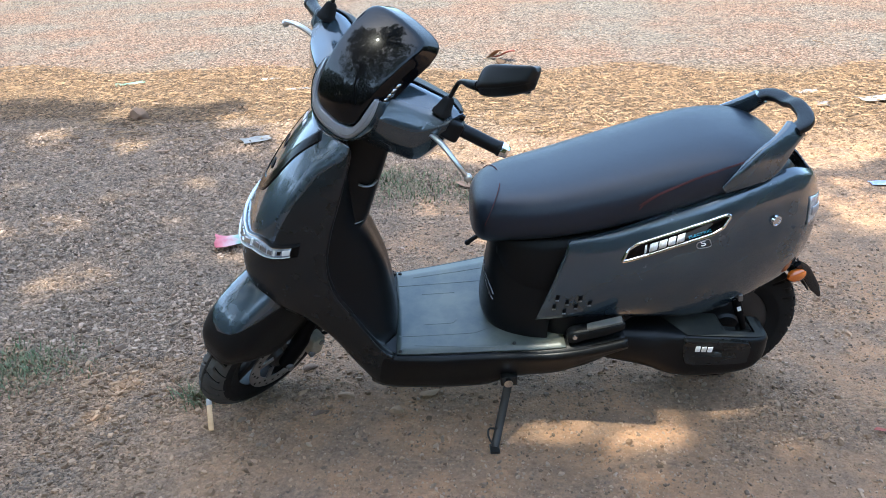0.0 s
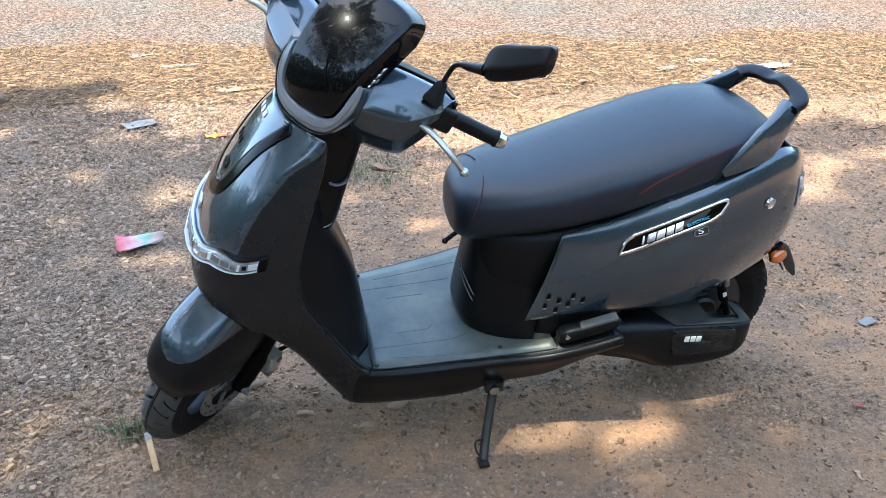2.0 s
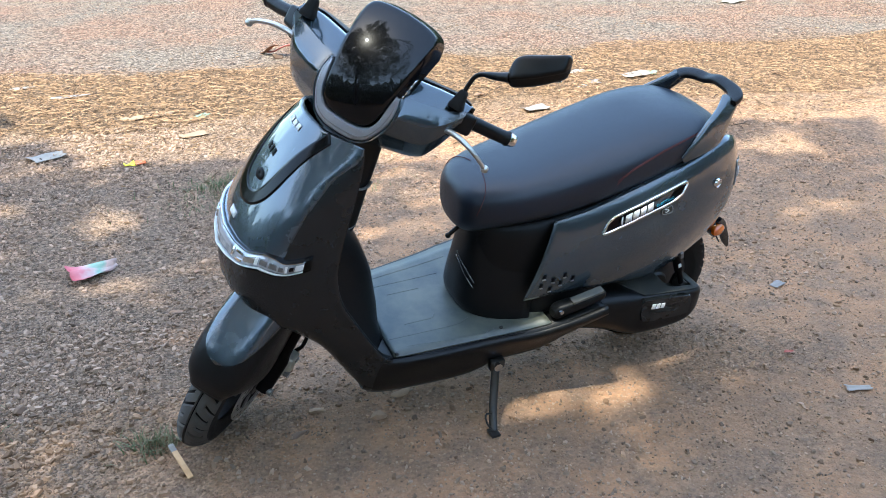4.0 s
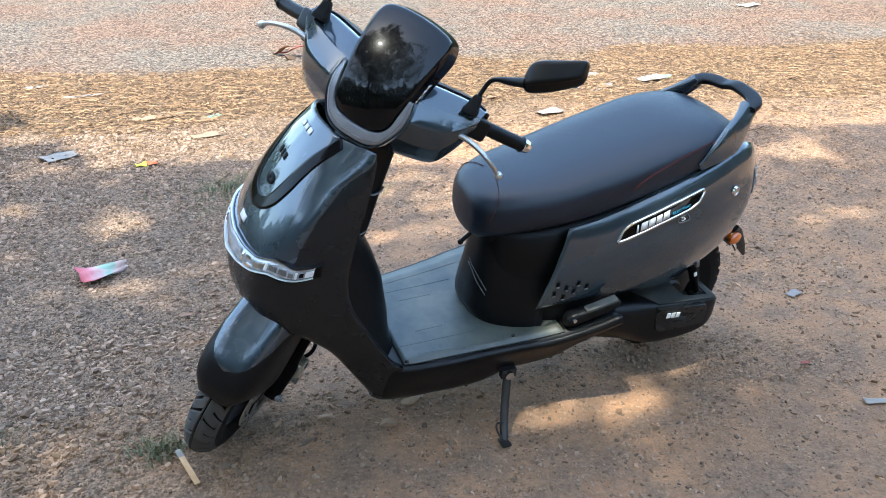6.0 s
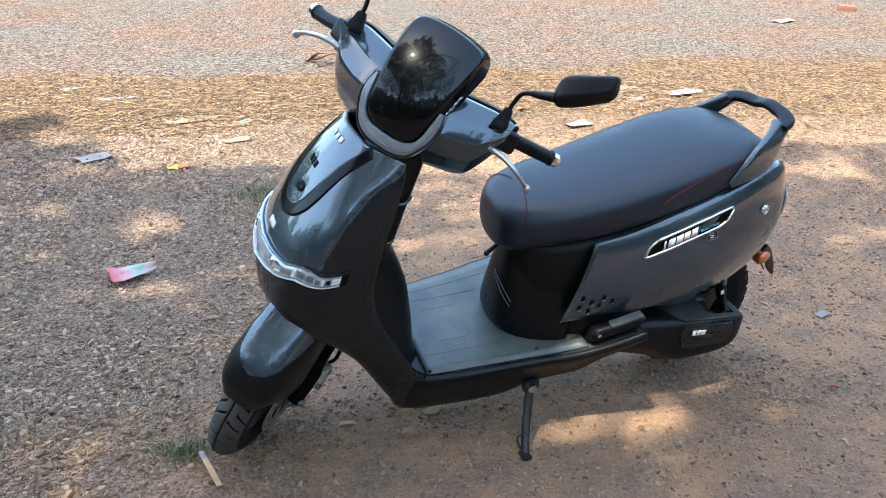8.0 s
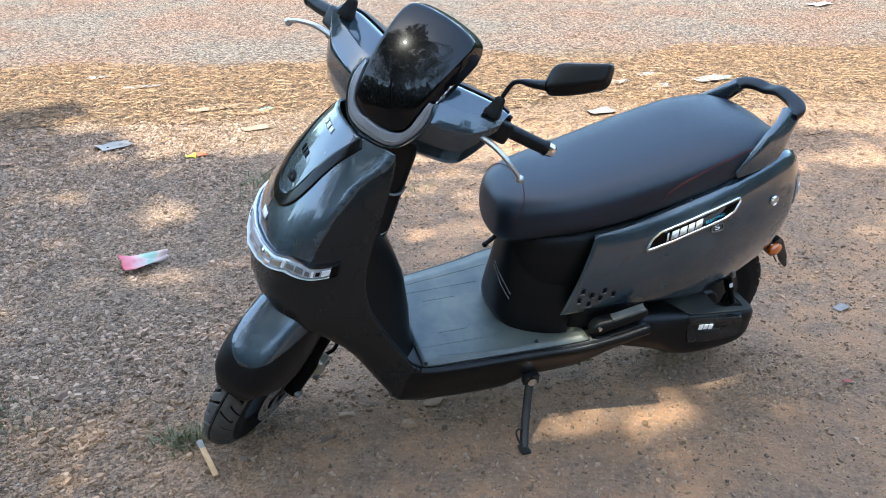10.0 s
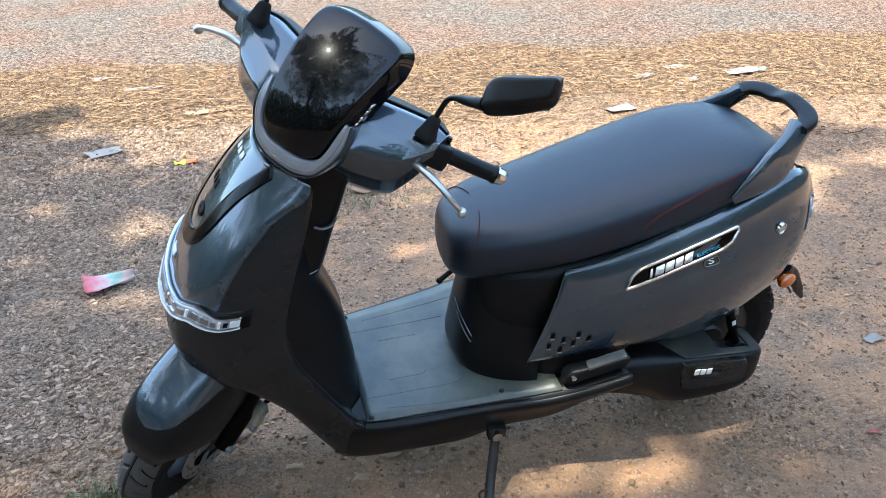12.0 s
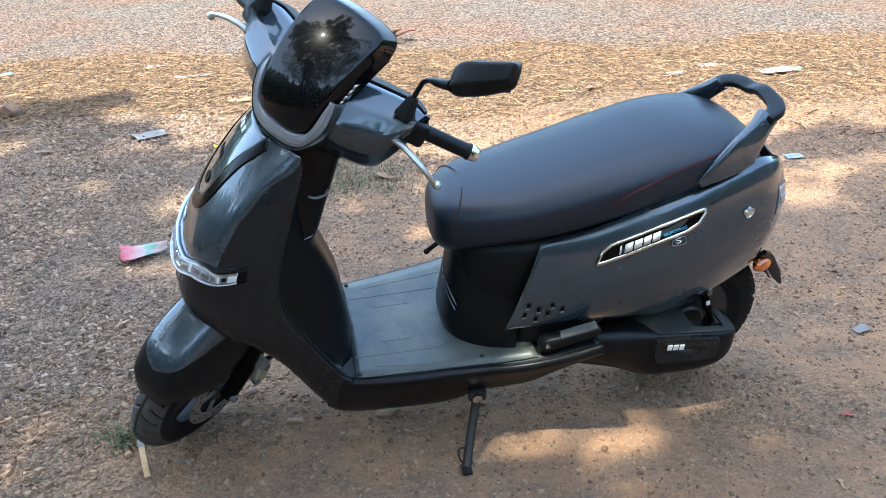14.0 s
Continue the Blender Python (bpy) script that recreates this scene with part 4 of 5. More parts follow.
plate = [(-0.746, 0.208, 0.284), (-0.752, 0.214, 0.300), (-0.762, 0.216, 0.3035), (-0.900, 0.215, 0.288), (-0.918, 0.213, 0.280), (-0.928, 0.210, 0.262), (-0.926, 0.210, 0.232), (-0.910, 0.213, 0.216), (-0.775, 0.215, 0.222), (-0.752, 0.212, 0.240)]
c = np.mean(plate, 0) + (0, 0.0015, 0)
part("cover_plate", sheet([[c + (np.array(p) - c) * k - (0, 0.014 * (k > 1), 0) for k in (0.02, 0.5, 0.93, 1.0, 1.05)] for p in spline(plate + plate[:1], 60)[:-1]], cu=True), FAIRING, drive, "raised satin black plate", thick=0.004)
for i in range(3):
    x = -0.782 - 0.0165 * i
    part("letter_bar", rounded_box((0.013, 0.002, 0.017), 0.0005, pose(x, 0.2180, 0.279 - 0.002 * i, 0, -5, 0)), WHITE, drive, "white lettering bar")
part("cover_rib", tube([(-0.772, 0.2170, 0.254), (-0.870, 0.2165, 0.244)], 0.0016, 6), PLASTIC, drive)
shock = part("shock_absorber", join(tube([(-0.868, 0.122, 0.46), (-0.908, 0.146, 0.335)], 0.013, 14), tube([(-0.904, 0.146, 0.350), (-0.925, 0.154, 0.286)], 0.009, 12)), DULL, scooter, "black rear shock absorber")
part("shock_label", rounded_box((0.010, 0.002, 0.014), 0.0005, pose(-0.900, 0.1565, 0.358, 0, 20, 0)), WHITE, shock, "white sticker")
part("shock_eye", tube([(-0.930, 0.132, 0.276), (-0.930, 0.164, 0.276)], 0.018, 16), DARK_STEEL, shock, "shock mount")
part("shock_bolt", tube([(-0.930, 0.164, 0.276), (-0.930, 0.172, 0.276)], 0.0085, 8), CHROME, shock, "bright bolt")
g = []
for t in np.linspace(-0.5, 1.75, 22):
    g.append([(-0.918 - 0.255 * math.sin(t), y, R_TYRE + 0.250 * math.cos(t) - 0.02 * (y / 0.06) ** 2) for y in np.linspace(-0.062, 0.062, 9)])
part("rear_hugger", sheet(g[:15]), PLASTIC, scooter, "black inner rear mudguard", thick=0.004)

part("inner_guard", rounded_box((0.30, 0.014, 0.15), 0.006, pose(-0.748, 0.088, 0.385, 0, 10, 0), 2), PLASTIC, scooter, "black inner guard beside the rear wheel")
bracket = part("shock_bracket", join(rounded_box((0.030, 0.006, 0.009), 0.002, pose(-0.884, 0.152, 0.402, 0, 24, 0)), rounded_box((0.012, 0.010, 0.020), 0.003, pose(-0.898, 0.154, 0.394, 0, 10, 0))), STEEL, scooter, "bent bright metal bracket")

# side stand
stand = part("side_stand", tube(spline([(-0.285, 0.200, 0.190), (-0.268, 0.235, 0.135), (-0.250, 0.275, 0.085), (-0.236, 0.312, 0.056)], 16), 0.0115, 10, flat=0.62), DARK_STEEL, scooter, "black side stand resting on the dirt")
part("stand_foot", rounded_box((0.026, 0.036, 0.008), 0.002, pose(-0.235, 0.317, 0.0535, 9, 0, 0)), DARK_STEEL, stand, "flat stand foot")
part("stand_pivot", rounded_box((0.045, 0.02, 0.03), 0.004, pose(-0.284, 0.203, 0.195)), DARK_STEEL, stand, "stand pivot bracket")
part("stand_bolt", tube([(-0.281, 0.205, 0.197), (-0.281, 0.224, 0.197)], 0.0125, 14), CHROME, stand, "bright pivot bolt")
part("stand_hook", tube(spline([(-0.245, 0.278, 0.088), (-0.222, 0.285, 0.095), (-0.222, 0.300, 0.075), (-0.236, 0.312, 0.058)], 12), 0.003, 6), DARK_STEEL, stand, "bent wire spring hook")

# folded pillion pegs
for side in (1, -1):
    f = (lambda m: m) if side > 0 else flipped
    peg = []
    for x, yc, hy, zc, hz in ((-0.432, 0.214, 0.014, 0.345, 0.012), (-0.445, 0.216, 0.020, 0.350, 0.020), (-0.475, 0.222, 0.020, 0.362, 0.018), (-0.52, 0.232, 0.018, 0.378, 0.016), (-0.558, 0.242, 0.016, 0.398, 0.014), (-0.568, 0.246, 0.010, 0.402, 0.009)):
        r = super_ring(20, hy, hz, 3.2)
        peg.append(np.stack([np.full(20, x), r[:, 0] + yc, r[:, 1] + zc], 1))
    pg = part("pillion_peg", f(sheet(spline(peg, 24), cv=True, caps=True)), PLASTIC, scooter, "black folded pillion footrest")
    part("peg_bolt", f(tube([(-0.447, 0.228, 0.358), (-0.447, 0.240, 0.358)], 0.006, 10)), CHROME, pg, "bright peg bolt")
    part("peg_rubber", f(rounded_box((0.090, 0.026, 0.008), 0.003, pose(-0.520, 0.238, 0.399, 0, 19, -8))), PEG_RUBBER, pg, "worn grey rubber pad")

# ---------------------------------------------------------------- ground
def earth_material():
    m = bpy.data.materials.new("dirt_and_gravel")
    m.use_nodes = True
    n, k = m.node_tree.nodes, m.node_tree.links
    p = n["Principled BSDF"]
    p.inputs["Roughness"].default_value, p.inputs["Specular IOR Level"].default_value = 0.93, 0.2
    co = n.new("ShaderNodeTexCoord")

    def noise_tex(scale, detail=6, rough=0.6):
        t = n.new("ShaderNodeTexNoise")
        t.inputs["Scale"].default_value, t.inputs["Detail"].default_value, t.inputs["Roughness"].default_value = scale, detail, rough
        k.new(co.outputs["Object"], t.inputs["Vector"])
        return t.outputs["Fac"]

    def ramp(v, a, b, lo=0.0, hi=1.0):
        r = n.new("ShaderNodeMapRange")
        for q, x in zip(("From Min", "From Max", "To Min", "To Max"), (a, b, lo, hi)):
            r.inputs[q].default_value = x
        k.new(v, r.inputs["Value"])
        return r.outputs["Result"]

    def mixed(f, a, b):
        x = n.new("ShaderNodeMix")
        x.data_type = "RGBA"
        k.new(f, x.inputs["Factor"])
        for q, c in (("A", a), ("B", b)):
            if isinstance(c, tuple):
                x.inputs[q].default_value = (*c, 1)
            else:
                k.new(c, x.inputs[q])
        return x.outputs["Result"]

    def maths(op, a, b):
        x = n.new("ShaderNodeMath")
        x.operation = op
        for i, c in enumerate((a, b)):
            if isinstance(c, float):
                x.inputs[i].default_value = c
            else:
                k.new(c, x.inputs[i])
        return x.outputs[0]

    sep = n.new("ShaderNodeSeparateXYZ")
    k.new(co.outputs["Object"], sep.inputs[0])
    yy = maths("ADD", sep.outputs["Y"], maths("MULTIPLY", sep.outputs["X"], 0.16))
    wob = maths("ADD", yy, maths("MULTIPLY", noise_tex(1.4, 4), 0.9))
    dirt = mixed(ramp(noise_tex(1.6), 0.42, 0.58), (0.365, 0.198, 0.107), (0.305, 0.178, 0.104))
    dirt = mixed(ramp(noise_tex(5.5), 0.42, 0.60), dirt, (0.200, 0.132, 0.090))
    dirt = mixed(ramp(noise_tex(90, 3), 0.40, 0.75), dirt, (0.330, 0.205, 0.128))
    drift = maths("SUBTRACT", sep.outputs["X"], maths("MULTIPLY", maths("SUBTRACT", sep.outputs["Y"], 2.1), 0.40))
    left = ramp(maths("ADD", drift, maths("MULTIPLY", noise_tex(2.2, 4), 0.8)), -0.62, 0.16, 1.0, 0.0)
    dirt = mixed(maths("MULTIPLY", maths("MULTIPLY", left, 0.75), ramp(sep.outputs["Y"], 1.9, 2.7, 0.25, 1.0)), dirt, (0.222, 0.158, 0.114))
    litter = mixed(ramp(noise_tex(45, 5), 0.35, 0.65), (0.120, 0.078, 0.047), (0.225, 0.150, 0.092))
    road = mixed(ramp(noise_tex(0.8, 4), 0.40, 0.60), (0.150, 0.122, 0.098), (0.185, 0.104, 0.068))
    road = mixed(ramp(noise_tex(60, 4), 0.44, 0.70), road, (0.205, 0.168, 0.132))
    col = mixed(ramp(wob, 4.9, 5.7), dirt, litter)
    col = mixed(ramp(wob, 6.85, 7.25), col, road)
    vo = n.new("ShaderNodeTexVoronoi")
    vo.inputs["Scale"].default_value = 130
    k.new(co.outputs["Object"], vo.inputs["Vector"])
    v2 = n.new("ShaderNodeTexVoronoi")
    v2.inputs["Scale"].default_value = 58
    k.new(co.outputs["Object"], v2.inputs["Vector"])
    hue = n.new("ShaderNodeHueSaturation")
    s1, s2 = n.new("ShaderNodeSeparateColor"), n.new("ShaderNodeSeparateColor")
    k.new(vo.outputs["Color"], s1.inputs[0])
    k.new(v2.outputs["Color"], s2.inputs[0])
    coarse = ramp(wob, 3.2, 6.9, 0.10, 0.72)
    stony = maths("MAXIMUM", ramp(noise_tex(1.25, 4), 0.50, 0.64, 0.0, 0.75), left)
    stony = maths("MAXIMUM", stony, ramp(wob, 3.4, 6.0))
    grit = maths("ADD", maths("MULTIPLY", stony, 0.48), 0.09)
    centre = lambda v, amount: maths("ADD", maths("MULTIPLY", maths("SUBTRACT", v, 0.5), maths("MULTIPLY", amount, 2.0)), 1.0)
    k.new(maths("MULTIPLY", centre(s1.outputs[0], grit), centre(s2.outputs[0], coarse)), hue.inputs["Value"])
    k.new(col, hue.inputs["Color"])
    k.new(hue.outputs["Color"], p.inputs["Base Color"])
    b = n.new("ShaderNodeBump")
    b.inputs["Strength"].default_value, b.inputs["Distance"].default_value = 1.0, 0.012
    pebbled = maths("ADD", maths("MULTIPLY", vo.outputs["Distance"], -0.9), maths("MULTIPLY", v2.outputs["Distance"], -0.25))
    h = maths("ADD", maths("MULTIPLY", pebbled, maths("ADD", maths("MULTIPLY", stony, 0.8), 0.2)), maths("ADD", maths("MULTIPLY", noise_tex(140, 4), 0.6), maths("MULTIPLY", noise_tex(22, 5), 0.9)))
    k.new(h, b.inputs["Height"])
    k.new(b.outputs["Normal"], p.inputs["Normal"])
    return m


def height(x, y):
    """The lie of the ground: shallow ruts and lumps."""
    return 0.010 * noise.noise((x * 0.9, y * 0.9, 3.1)) + 0.006 * noise.noise((x * 3.1, y * 3.1, 7.7)) + 0.0035 * noise.noise((x * 11, y * 11, 1.3)) - 0.002


def ground_mesh():
    xs = np.concatenate([[-400, -120, -40, -16, -9], np.linspace(-6.5, 8.5, 300), [11, 18, 42, 120, 400]])
    ys = np.concatenate([[-400, -120, -40, -12, -4], np.linspace(0.6, 13.5, 270), [16, 22, 45, 120, 400]])
    g = np.array([[(x, y, height(x, y) if -6.6 < x < 8.6 and 0.5 < y < 13.6 else 0.0) for x in xs] for y in ys])
    return sheet(g)


EARTH = earth_material()
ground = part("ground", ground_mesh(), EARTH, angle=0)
tagged(ground, "reddish dirt ground strewn with gravel and dry litter", "ground", kind="structure")

rng = np.random.default_rng(7)


def chips(places, sizes, flat=0.38, seed=1):
    """Angular flat stones with five sides, each turned and stretched by chance; one mesh."""
    g = np.random.default_rng(seed)
    vs, fs = [], []
    ang = np.arange(5) * 2 * np.pi / 5
    for i, (p, s) in enumerate(zip(places, sizes)):
        t = ang + g.uniform(-0.45, 0.45, 5)
        ring = np.stack([np.cos(t), np.sin(t) * g.uniform(0.45, 0.95)], 1) * g.uniform(0.6, 1.3, (5, 1))
        h, shift = flat * g.uniform(0.6, 1.3), g.normal(0, 0.10, 2)
        top = np.concatenate([ring * g.uniform(0.55, 0.88) + shift, h * g.uniform(0.75, 1.15, (5, 1))], 1)
        low = np.concatenate([ring, np.full((5, 1), -0.35)], 1)
        v = np.vstack([top, low]) * s
        v[:, 2] += v[:, 0] * g.normal(0, 0.34)
        a = g.uniform(0, 6.3)
        vs.append(np.stack([v[:, 0] * math.cos(a) - v[:, 1] * math.sin(a), v[:, 0] * math.sin(a) + v[:, 1] * math.cos(a), v[:, 2]], 1) + p)
        o = 10 * i
        fs.append((o, o + 1, o + 2, o + 3, o + 4))
        fs += [(o + j, o + 5 + j, o + 5 + (j + 1) % 5, o + (j + 1) % 5) for j in range(5)]
    return np.vstack(vs), fs


def raw(name, mesh, mat):
    """Links a large joined mesh as it is."""
    me = bpy.data.meshes.new(name)
    me.from_pydata(np.asarray(mesh[0]).tolist(), [], mesh[1])
    me.materials.append(mat)
    return new(name, me)


def scatter(n, x0, x1, y0, y1, keep):
    out = []
    while len(out) < n:
        x, y = rng.uniform(x0, x1), rng.uniform(y0, y1)
        if rng.uniform() < keep(x, y):
            out.append((x, y))
    return out


def zone(x, y):
    return y + 0.16 * x + 0.9 * (0.5 + 0.5 * noise.noise((x * 0.9, y * 0.9, 5.0)))


def patchy(x, y):
    return min(1, max(0.03, 0.48 + 2.0 * noise.noise((x * 1.3, y * 1.3, 0.4)) + 0.5 * noise.noise((x * 4, y * 4, 2.4))))


GRAVEL = material("grey_gravel", (0.290, 0.206, 0.152), 0.93, 0, (0.335, 0.218, 0.145), 30, 0.6, 0.3, 400, spread=0.55, spec=0.1)
near = scatter(125000, -2.9, 3.2, 1.1, 5.2, lambda x, y: (abs(x) < 0.5 + 0.75 * y) * max(patchy(x, y), 0.35 if x - 0.4 * (y - 2.1) < -0.2 else 0.06) * min(1.0, max(0.24, 0.65 - 0.75 * (x + 0.55 - min(0.9, max(0.0, 0.55 * (y - 2.0))))) + min(0.5, max(0.0, 0.45 * (y - 2.9)))) * (0.85 if y < 2.15 and x > -0.75 else 1.0))
near_s = np.clip(rng.lognormal(-5.68, 0.76, len(near)) * np.array([(0.90 if y < 2.4 else 0.94) if x < -0.4 else 0.66 for x, y in near]), 0.0020, np.array([(0.0135 if y < 2.4 else 0.0145) if x < -0.4 else 0.0125 for x, y in near]))
grit = scatter(45000, -0.6, 3.2, 1.15, 3.9, lambda x, y: 0.35 + 0.65 * patchy(x + 3.0, y))
grit_s = np.clip(rng.lognormal(-5.85, 0.52, len(grit)), 0.0014, 0.010)
GRIT = material("grey_brown_grit", (0.310, 0.208, 0.140), 0.95, 0, (0.240, 0.180, 0.136), 30, 0.8, 0.3, 400, spread=0.5, spec=0.1)
tagged(raw("fine_grit", chips([(x, y, height(x, y) + 0.25 * s) for (x, y), s in zip(grit, grit_s)], grit_s, seed=6), GRIT), "fine brown grit on bare dirt", "grit", kind="stuff")
GRAVEL_BROWN = material("brown_gravel", (0.275, 0.180, 0.118), 0.93, 0, (0.345, 0.205, 0.120), 30, 0.7, 0.3, 400, spread=0.5, spec=0.1)
brown = [y + 0.35 * noise.noise((x * 2.0, y * 2.0, 3.3)) < 2.3 or x > 0.9 for x, y in near]
for there, name, mat, label in ((True, "brown_gravel", GRAVEL_BROWN, "loose brown stone chips lying on bare dirt"), (False, "gravel", GRAVEL, "loose grey gravel chips lying on the dirt")):
    few = [(x, y, s) for (x, y), s, b in zip(near, near_s, brown) if b == there]
    tagged(raw(name, chips([(x, y, height(x, y) + 0.25 * s) for x, y, s in few], [q[2] for q in few], 0.30, seed=3), mat), label, "gravel", kind="stuff")
ROADSTONE = material("pale_road_gravel", (0.166, 0.136, 0.106), 0.93, 0, (0.195, 0.116, 0.078), 0.7, 0.62, 0.3, 300, spread=0.6, spec=0.2)
far = scatter(50000, -7, 8.5, 5.6, 13.0, lambda x, y: 1.0 if zone(x, y) > 7.0 else 0.0)
far_s = np.clip(rng.lognormal(-5.15, 0.4, len(far)), 0.0035, 0.014)
tagged(raw("road_gravel", chips([(x, y, (height(x, y) if -6.6 < x < 8.6 else 0) + 0.2 * s) for (x, y), s in zip(far, far_s)], far_s, seed=4), ROADSTONE), "pale crushed stone covering the road", "gravel", kind="stuff")


def straws(places, lengths, widths, seed):
    """Dry stalks and leaf scraps: thin bent strips with four sides."""
    g = np.random.default_rng(seed)
    vs, fs = [], []
    for i, ((x, y), ln, w) in enumerate(zip(places, lengths, widths)):
        a = g.uniform(0, math.pi)
        d, s = np.array((math.cos(a), math.sin(a), 0)), np.array((-math.sin(a), math.cos(a), 0))
        z0, z1 = height(x, y) + g.uniform(0.002, 0.012), height(x, y) + g.uniform(0.002, 0.012)
        bend = s * g.normal(0, 0.12) * ln
        c = np.array((x, y, 0.0))
        pts = [c - d * ln / 2 + (0, 0, z0), c + bend + (0, 0, (z0 + z1) / 2 + 0.004), c + d * ln / 2 + (0, 0, z1)]
        for q, k in zip(pts, (0.6, 1.0, 0.5)):
            vs += [q - s * w * k, q + s * w * k * 0.2 + (0, 0, w * 0.8), q + s * w * k]
        o = 9 * i
        fs += [(o, o + 1, o + 4, o + 3), (o + 1, o + 2, o + 5, o + 4), (o + 3, o + 4, o + 7, o + 6), (o + 4, o + 5, o + 8, o + 7)]
    return np.array(vs), fs


STRAW = material("dry_straw", (0.27, 0.166, 0.092), 0.85, 0, (0.115, 0.070, 0.040), 25, 0.9, 0, 100, spread=0.75, spec=0.3)
pl = scatter(52000, -6.5, 7.5, 3.6, 7.8, lambda x, y: 1.0 if 5.35 < zone(x, y) < 7.0 else (0.16 if 4.8 < zone(x, y) <= 5.35 else 0.014))
tagged(raw("dry_litter", straws(pl, np.where(rng.uniform(size=len(pl)) < 0.11, rng.uniform(0.06, 0.17, len(pl)), rng.uniform(0.012, 0.045, len(pl))), rng.uniform(0.0015, 0.0060, len(pl)), 9), STRAW), "sunlit band of dry straw and leaf litter", "litter", kind="stuff")

# ---------------------------------------------------------------- tree overhead, known by its shade and its reflection
BARK = material("bark", (0.12, 0.09, 0.065), 0.9, 0, (0.06, 0.045, 0.035), 14, 0.8, 0.6, 120)
LEAF = material("tree_leaf", (0.042, 0.075, 0.026), 0.5, 0, (0.06, 0.085, 0.028), 3, 0.6, 0, 100, spread=0.35)
LIT = [(0.48, 1.83, 0.19, 0.17), (0.46, 1.66, 0.11, 0.07), (0.78, 1.90, 0.15, 0.08), (0.06, 1.79, 0.10, 0.035), (0.23, 1.82, 0.06, 0.06), (0.40, 1.49, 0.11, 0.05), (0.93, 1.735, 0.09, 0.035), (0.52, 3.70, 0.34, 0.24), (0.36, 3.15, 0.26, 0.10), (1.80, 2.30, 0.14, 0.06), (2.21, 2.64, 0.24, 0.12), (1.63, 2.08, 0.12, 0.04), (1.48, 2.38, 0.08, 0.05),
       (-1.06, 2.13, 0.14, 0.08), (-1.20, 3.52, 0.22, 0.11), (-0.75, 2.90, 0.13, 0.08), (-0.80, 3.45, 0.10, 0.07), (-1.07, 3.04, 0.10, 0.05), (-1.78, 3.50, 0.2, 0.12), (0.23, 2.07, 0.09, 0.09), (1.9, 3.5, 0.3, 0.2), (-1.35, 4.0, 0.25, 0.1), (-2.2, 4.85, 0.3, 0.12)]


def shade(x, y):
    """How densely the crown covers the sun over a spot of ground."""
    for cx, cy, rx, ry in LIT:
        if rx and ((x - cx) / rx) ** 2 + ((y - cy) / ry) ** 2 < 1 + 1.1 * noise.noise((x * 9, y * 9, 4.0)):
            return 0.0 if cy == 2.07 else 0.11 if x > -0.3 else 0.14 + 0.5 * max(0.0, noise.noise((x * 6, y * 6, 8.0)) + 0.25)
    edge = 4.15 + 0.55 * noise.noise((x * 0.8, y * 0.8, 2.0)) - 0.12 * max(0.0, x) + (1.6 if -4.5 < x < -0.9 else 0.0) * max(0.0, min(1.0, (-0.9 - x) * 2))
    k = 1.0 if y < edge and x < 3.3 + 0.9 * noise.noise((x, y * 1.3, 6.0)) else 0.0
    if -0.55 < x < 2.0 and y < 3.0:
        return 1.0 if x > 0.15 else 0.60
    if -1.4 < x <= -0.55 and y < 3.0:
        return min(1.0, max(0.15, 0.85 + 1.3 * noise.noise((x * 3.3, y * 3.3, 5.0))))
    return k * min(1.0, max(0.0, 0.62 + 1.7 * noise.noise((x * 1.9, y * 1.9, 9.0))))


tree = new("tree")
tagged(tree, "broad leafy shade tree with a spreading crown", "tree")
TX, TY = -9.5, -6.0
trunk = spline([(TX, TY, -0.1), (TX + 0.1, TY + 0.1, 1.2), (TX + 0.2, TY + 0.3, 3.2), (TX + 0.3, TY + 0.6, 6.2), (TX + 0.5, TY + 1.0, 9.0)], 24)
part("trunk", tube(trunk, np.linspace(0.36, 0.16, 24), 14), BARK, tree)
for k in range(9):
    g = np.random.default_rng(40 + k)
    s = trunk[13 + k]
    e = np.array((g.uniform(-8.5, -1.0), g.uniform(-5.2, 1.0), g.uniform(8.6, 11.2)))
    limb = spline([s, s * 0.6 + e * 0.4 + (0, 0, g.uniform(0.2, 0.6)), e], 16)
    part("limb", tube(limb, np.linspace(0.11, 0.018, 16), 8), BARK, tree)
leaf_nodes = LEAF.node_tree
thin = leaf_nodes.nodes.new("ShaderNodeBsdfTranslucent")
thin.inputs["Color"].default_value = (0.10, 0.135, 0.04, 1)
blend = leaf_nodes.nodes.new("ShaderNodeMixShader")
blend.inputs["Fac"].default_value = 0.4
leaf_nodes.links.new(leaf_nodes.nodes["Principled BSDF"].outputs[0], blend.inputs[1])
leaf_nodes.links.new(thin.outputs[0], blend.inputs[2])
leaf_nodes.links.new(blend.outputs[0], leaf_nodes.nodes["Material Output"].inputs["Surface"])
lv, lf = [], []
g = np.random.default_rng(77)
tries = 0
while len(lf) < 44000 and tries < 600000:
    tries += 1
    gx, gy = g.uniform(-5.0, 4.0), g.uniform(0.5, 6.2)
    if g.uniform() > shade(gx, gy):
        continue
    z = g.uniform(8.2, 11.8)
    c = np.array((gx + SUN.x / SUN.z * z, gy + SUN.y / SUN.z * z, z))
    m = np.array(Euler((g.normal(0, 0.6), g.normal(0, 0.6), g.uniform(0, 6.3))).to_matrix())
    ln, w = g.uniform(0.055, 0.095), g.uniform(0.022, 0.04)
    q = np.array(((-ln, 0, 0), (0, -w, 0.006), (ln, 0, -0.004), (0, w, 0.006))) @ m.T + c
    o = len(lv)
    lv += list(q)
    lf.append((o, o + 1, o + 2, o + 3))
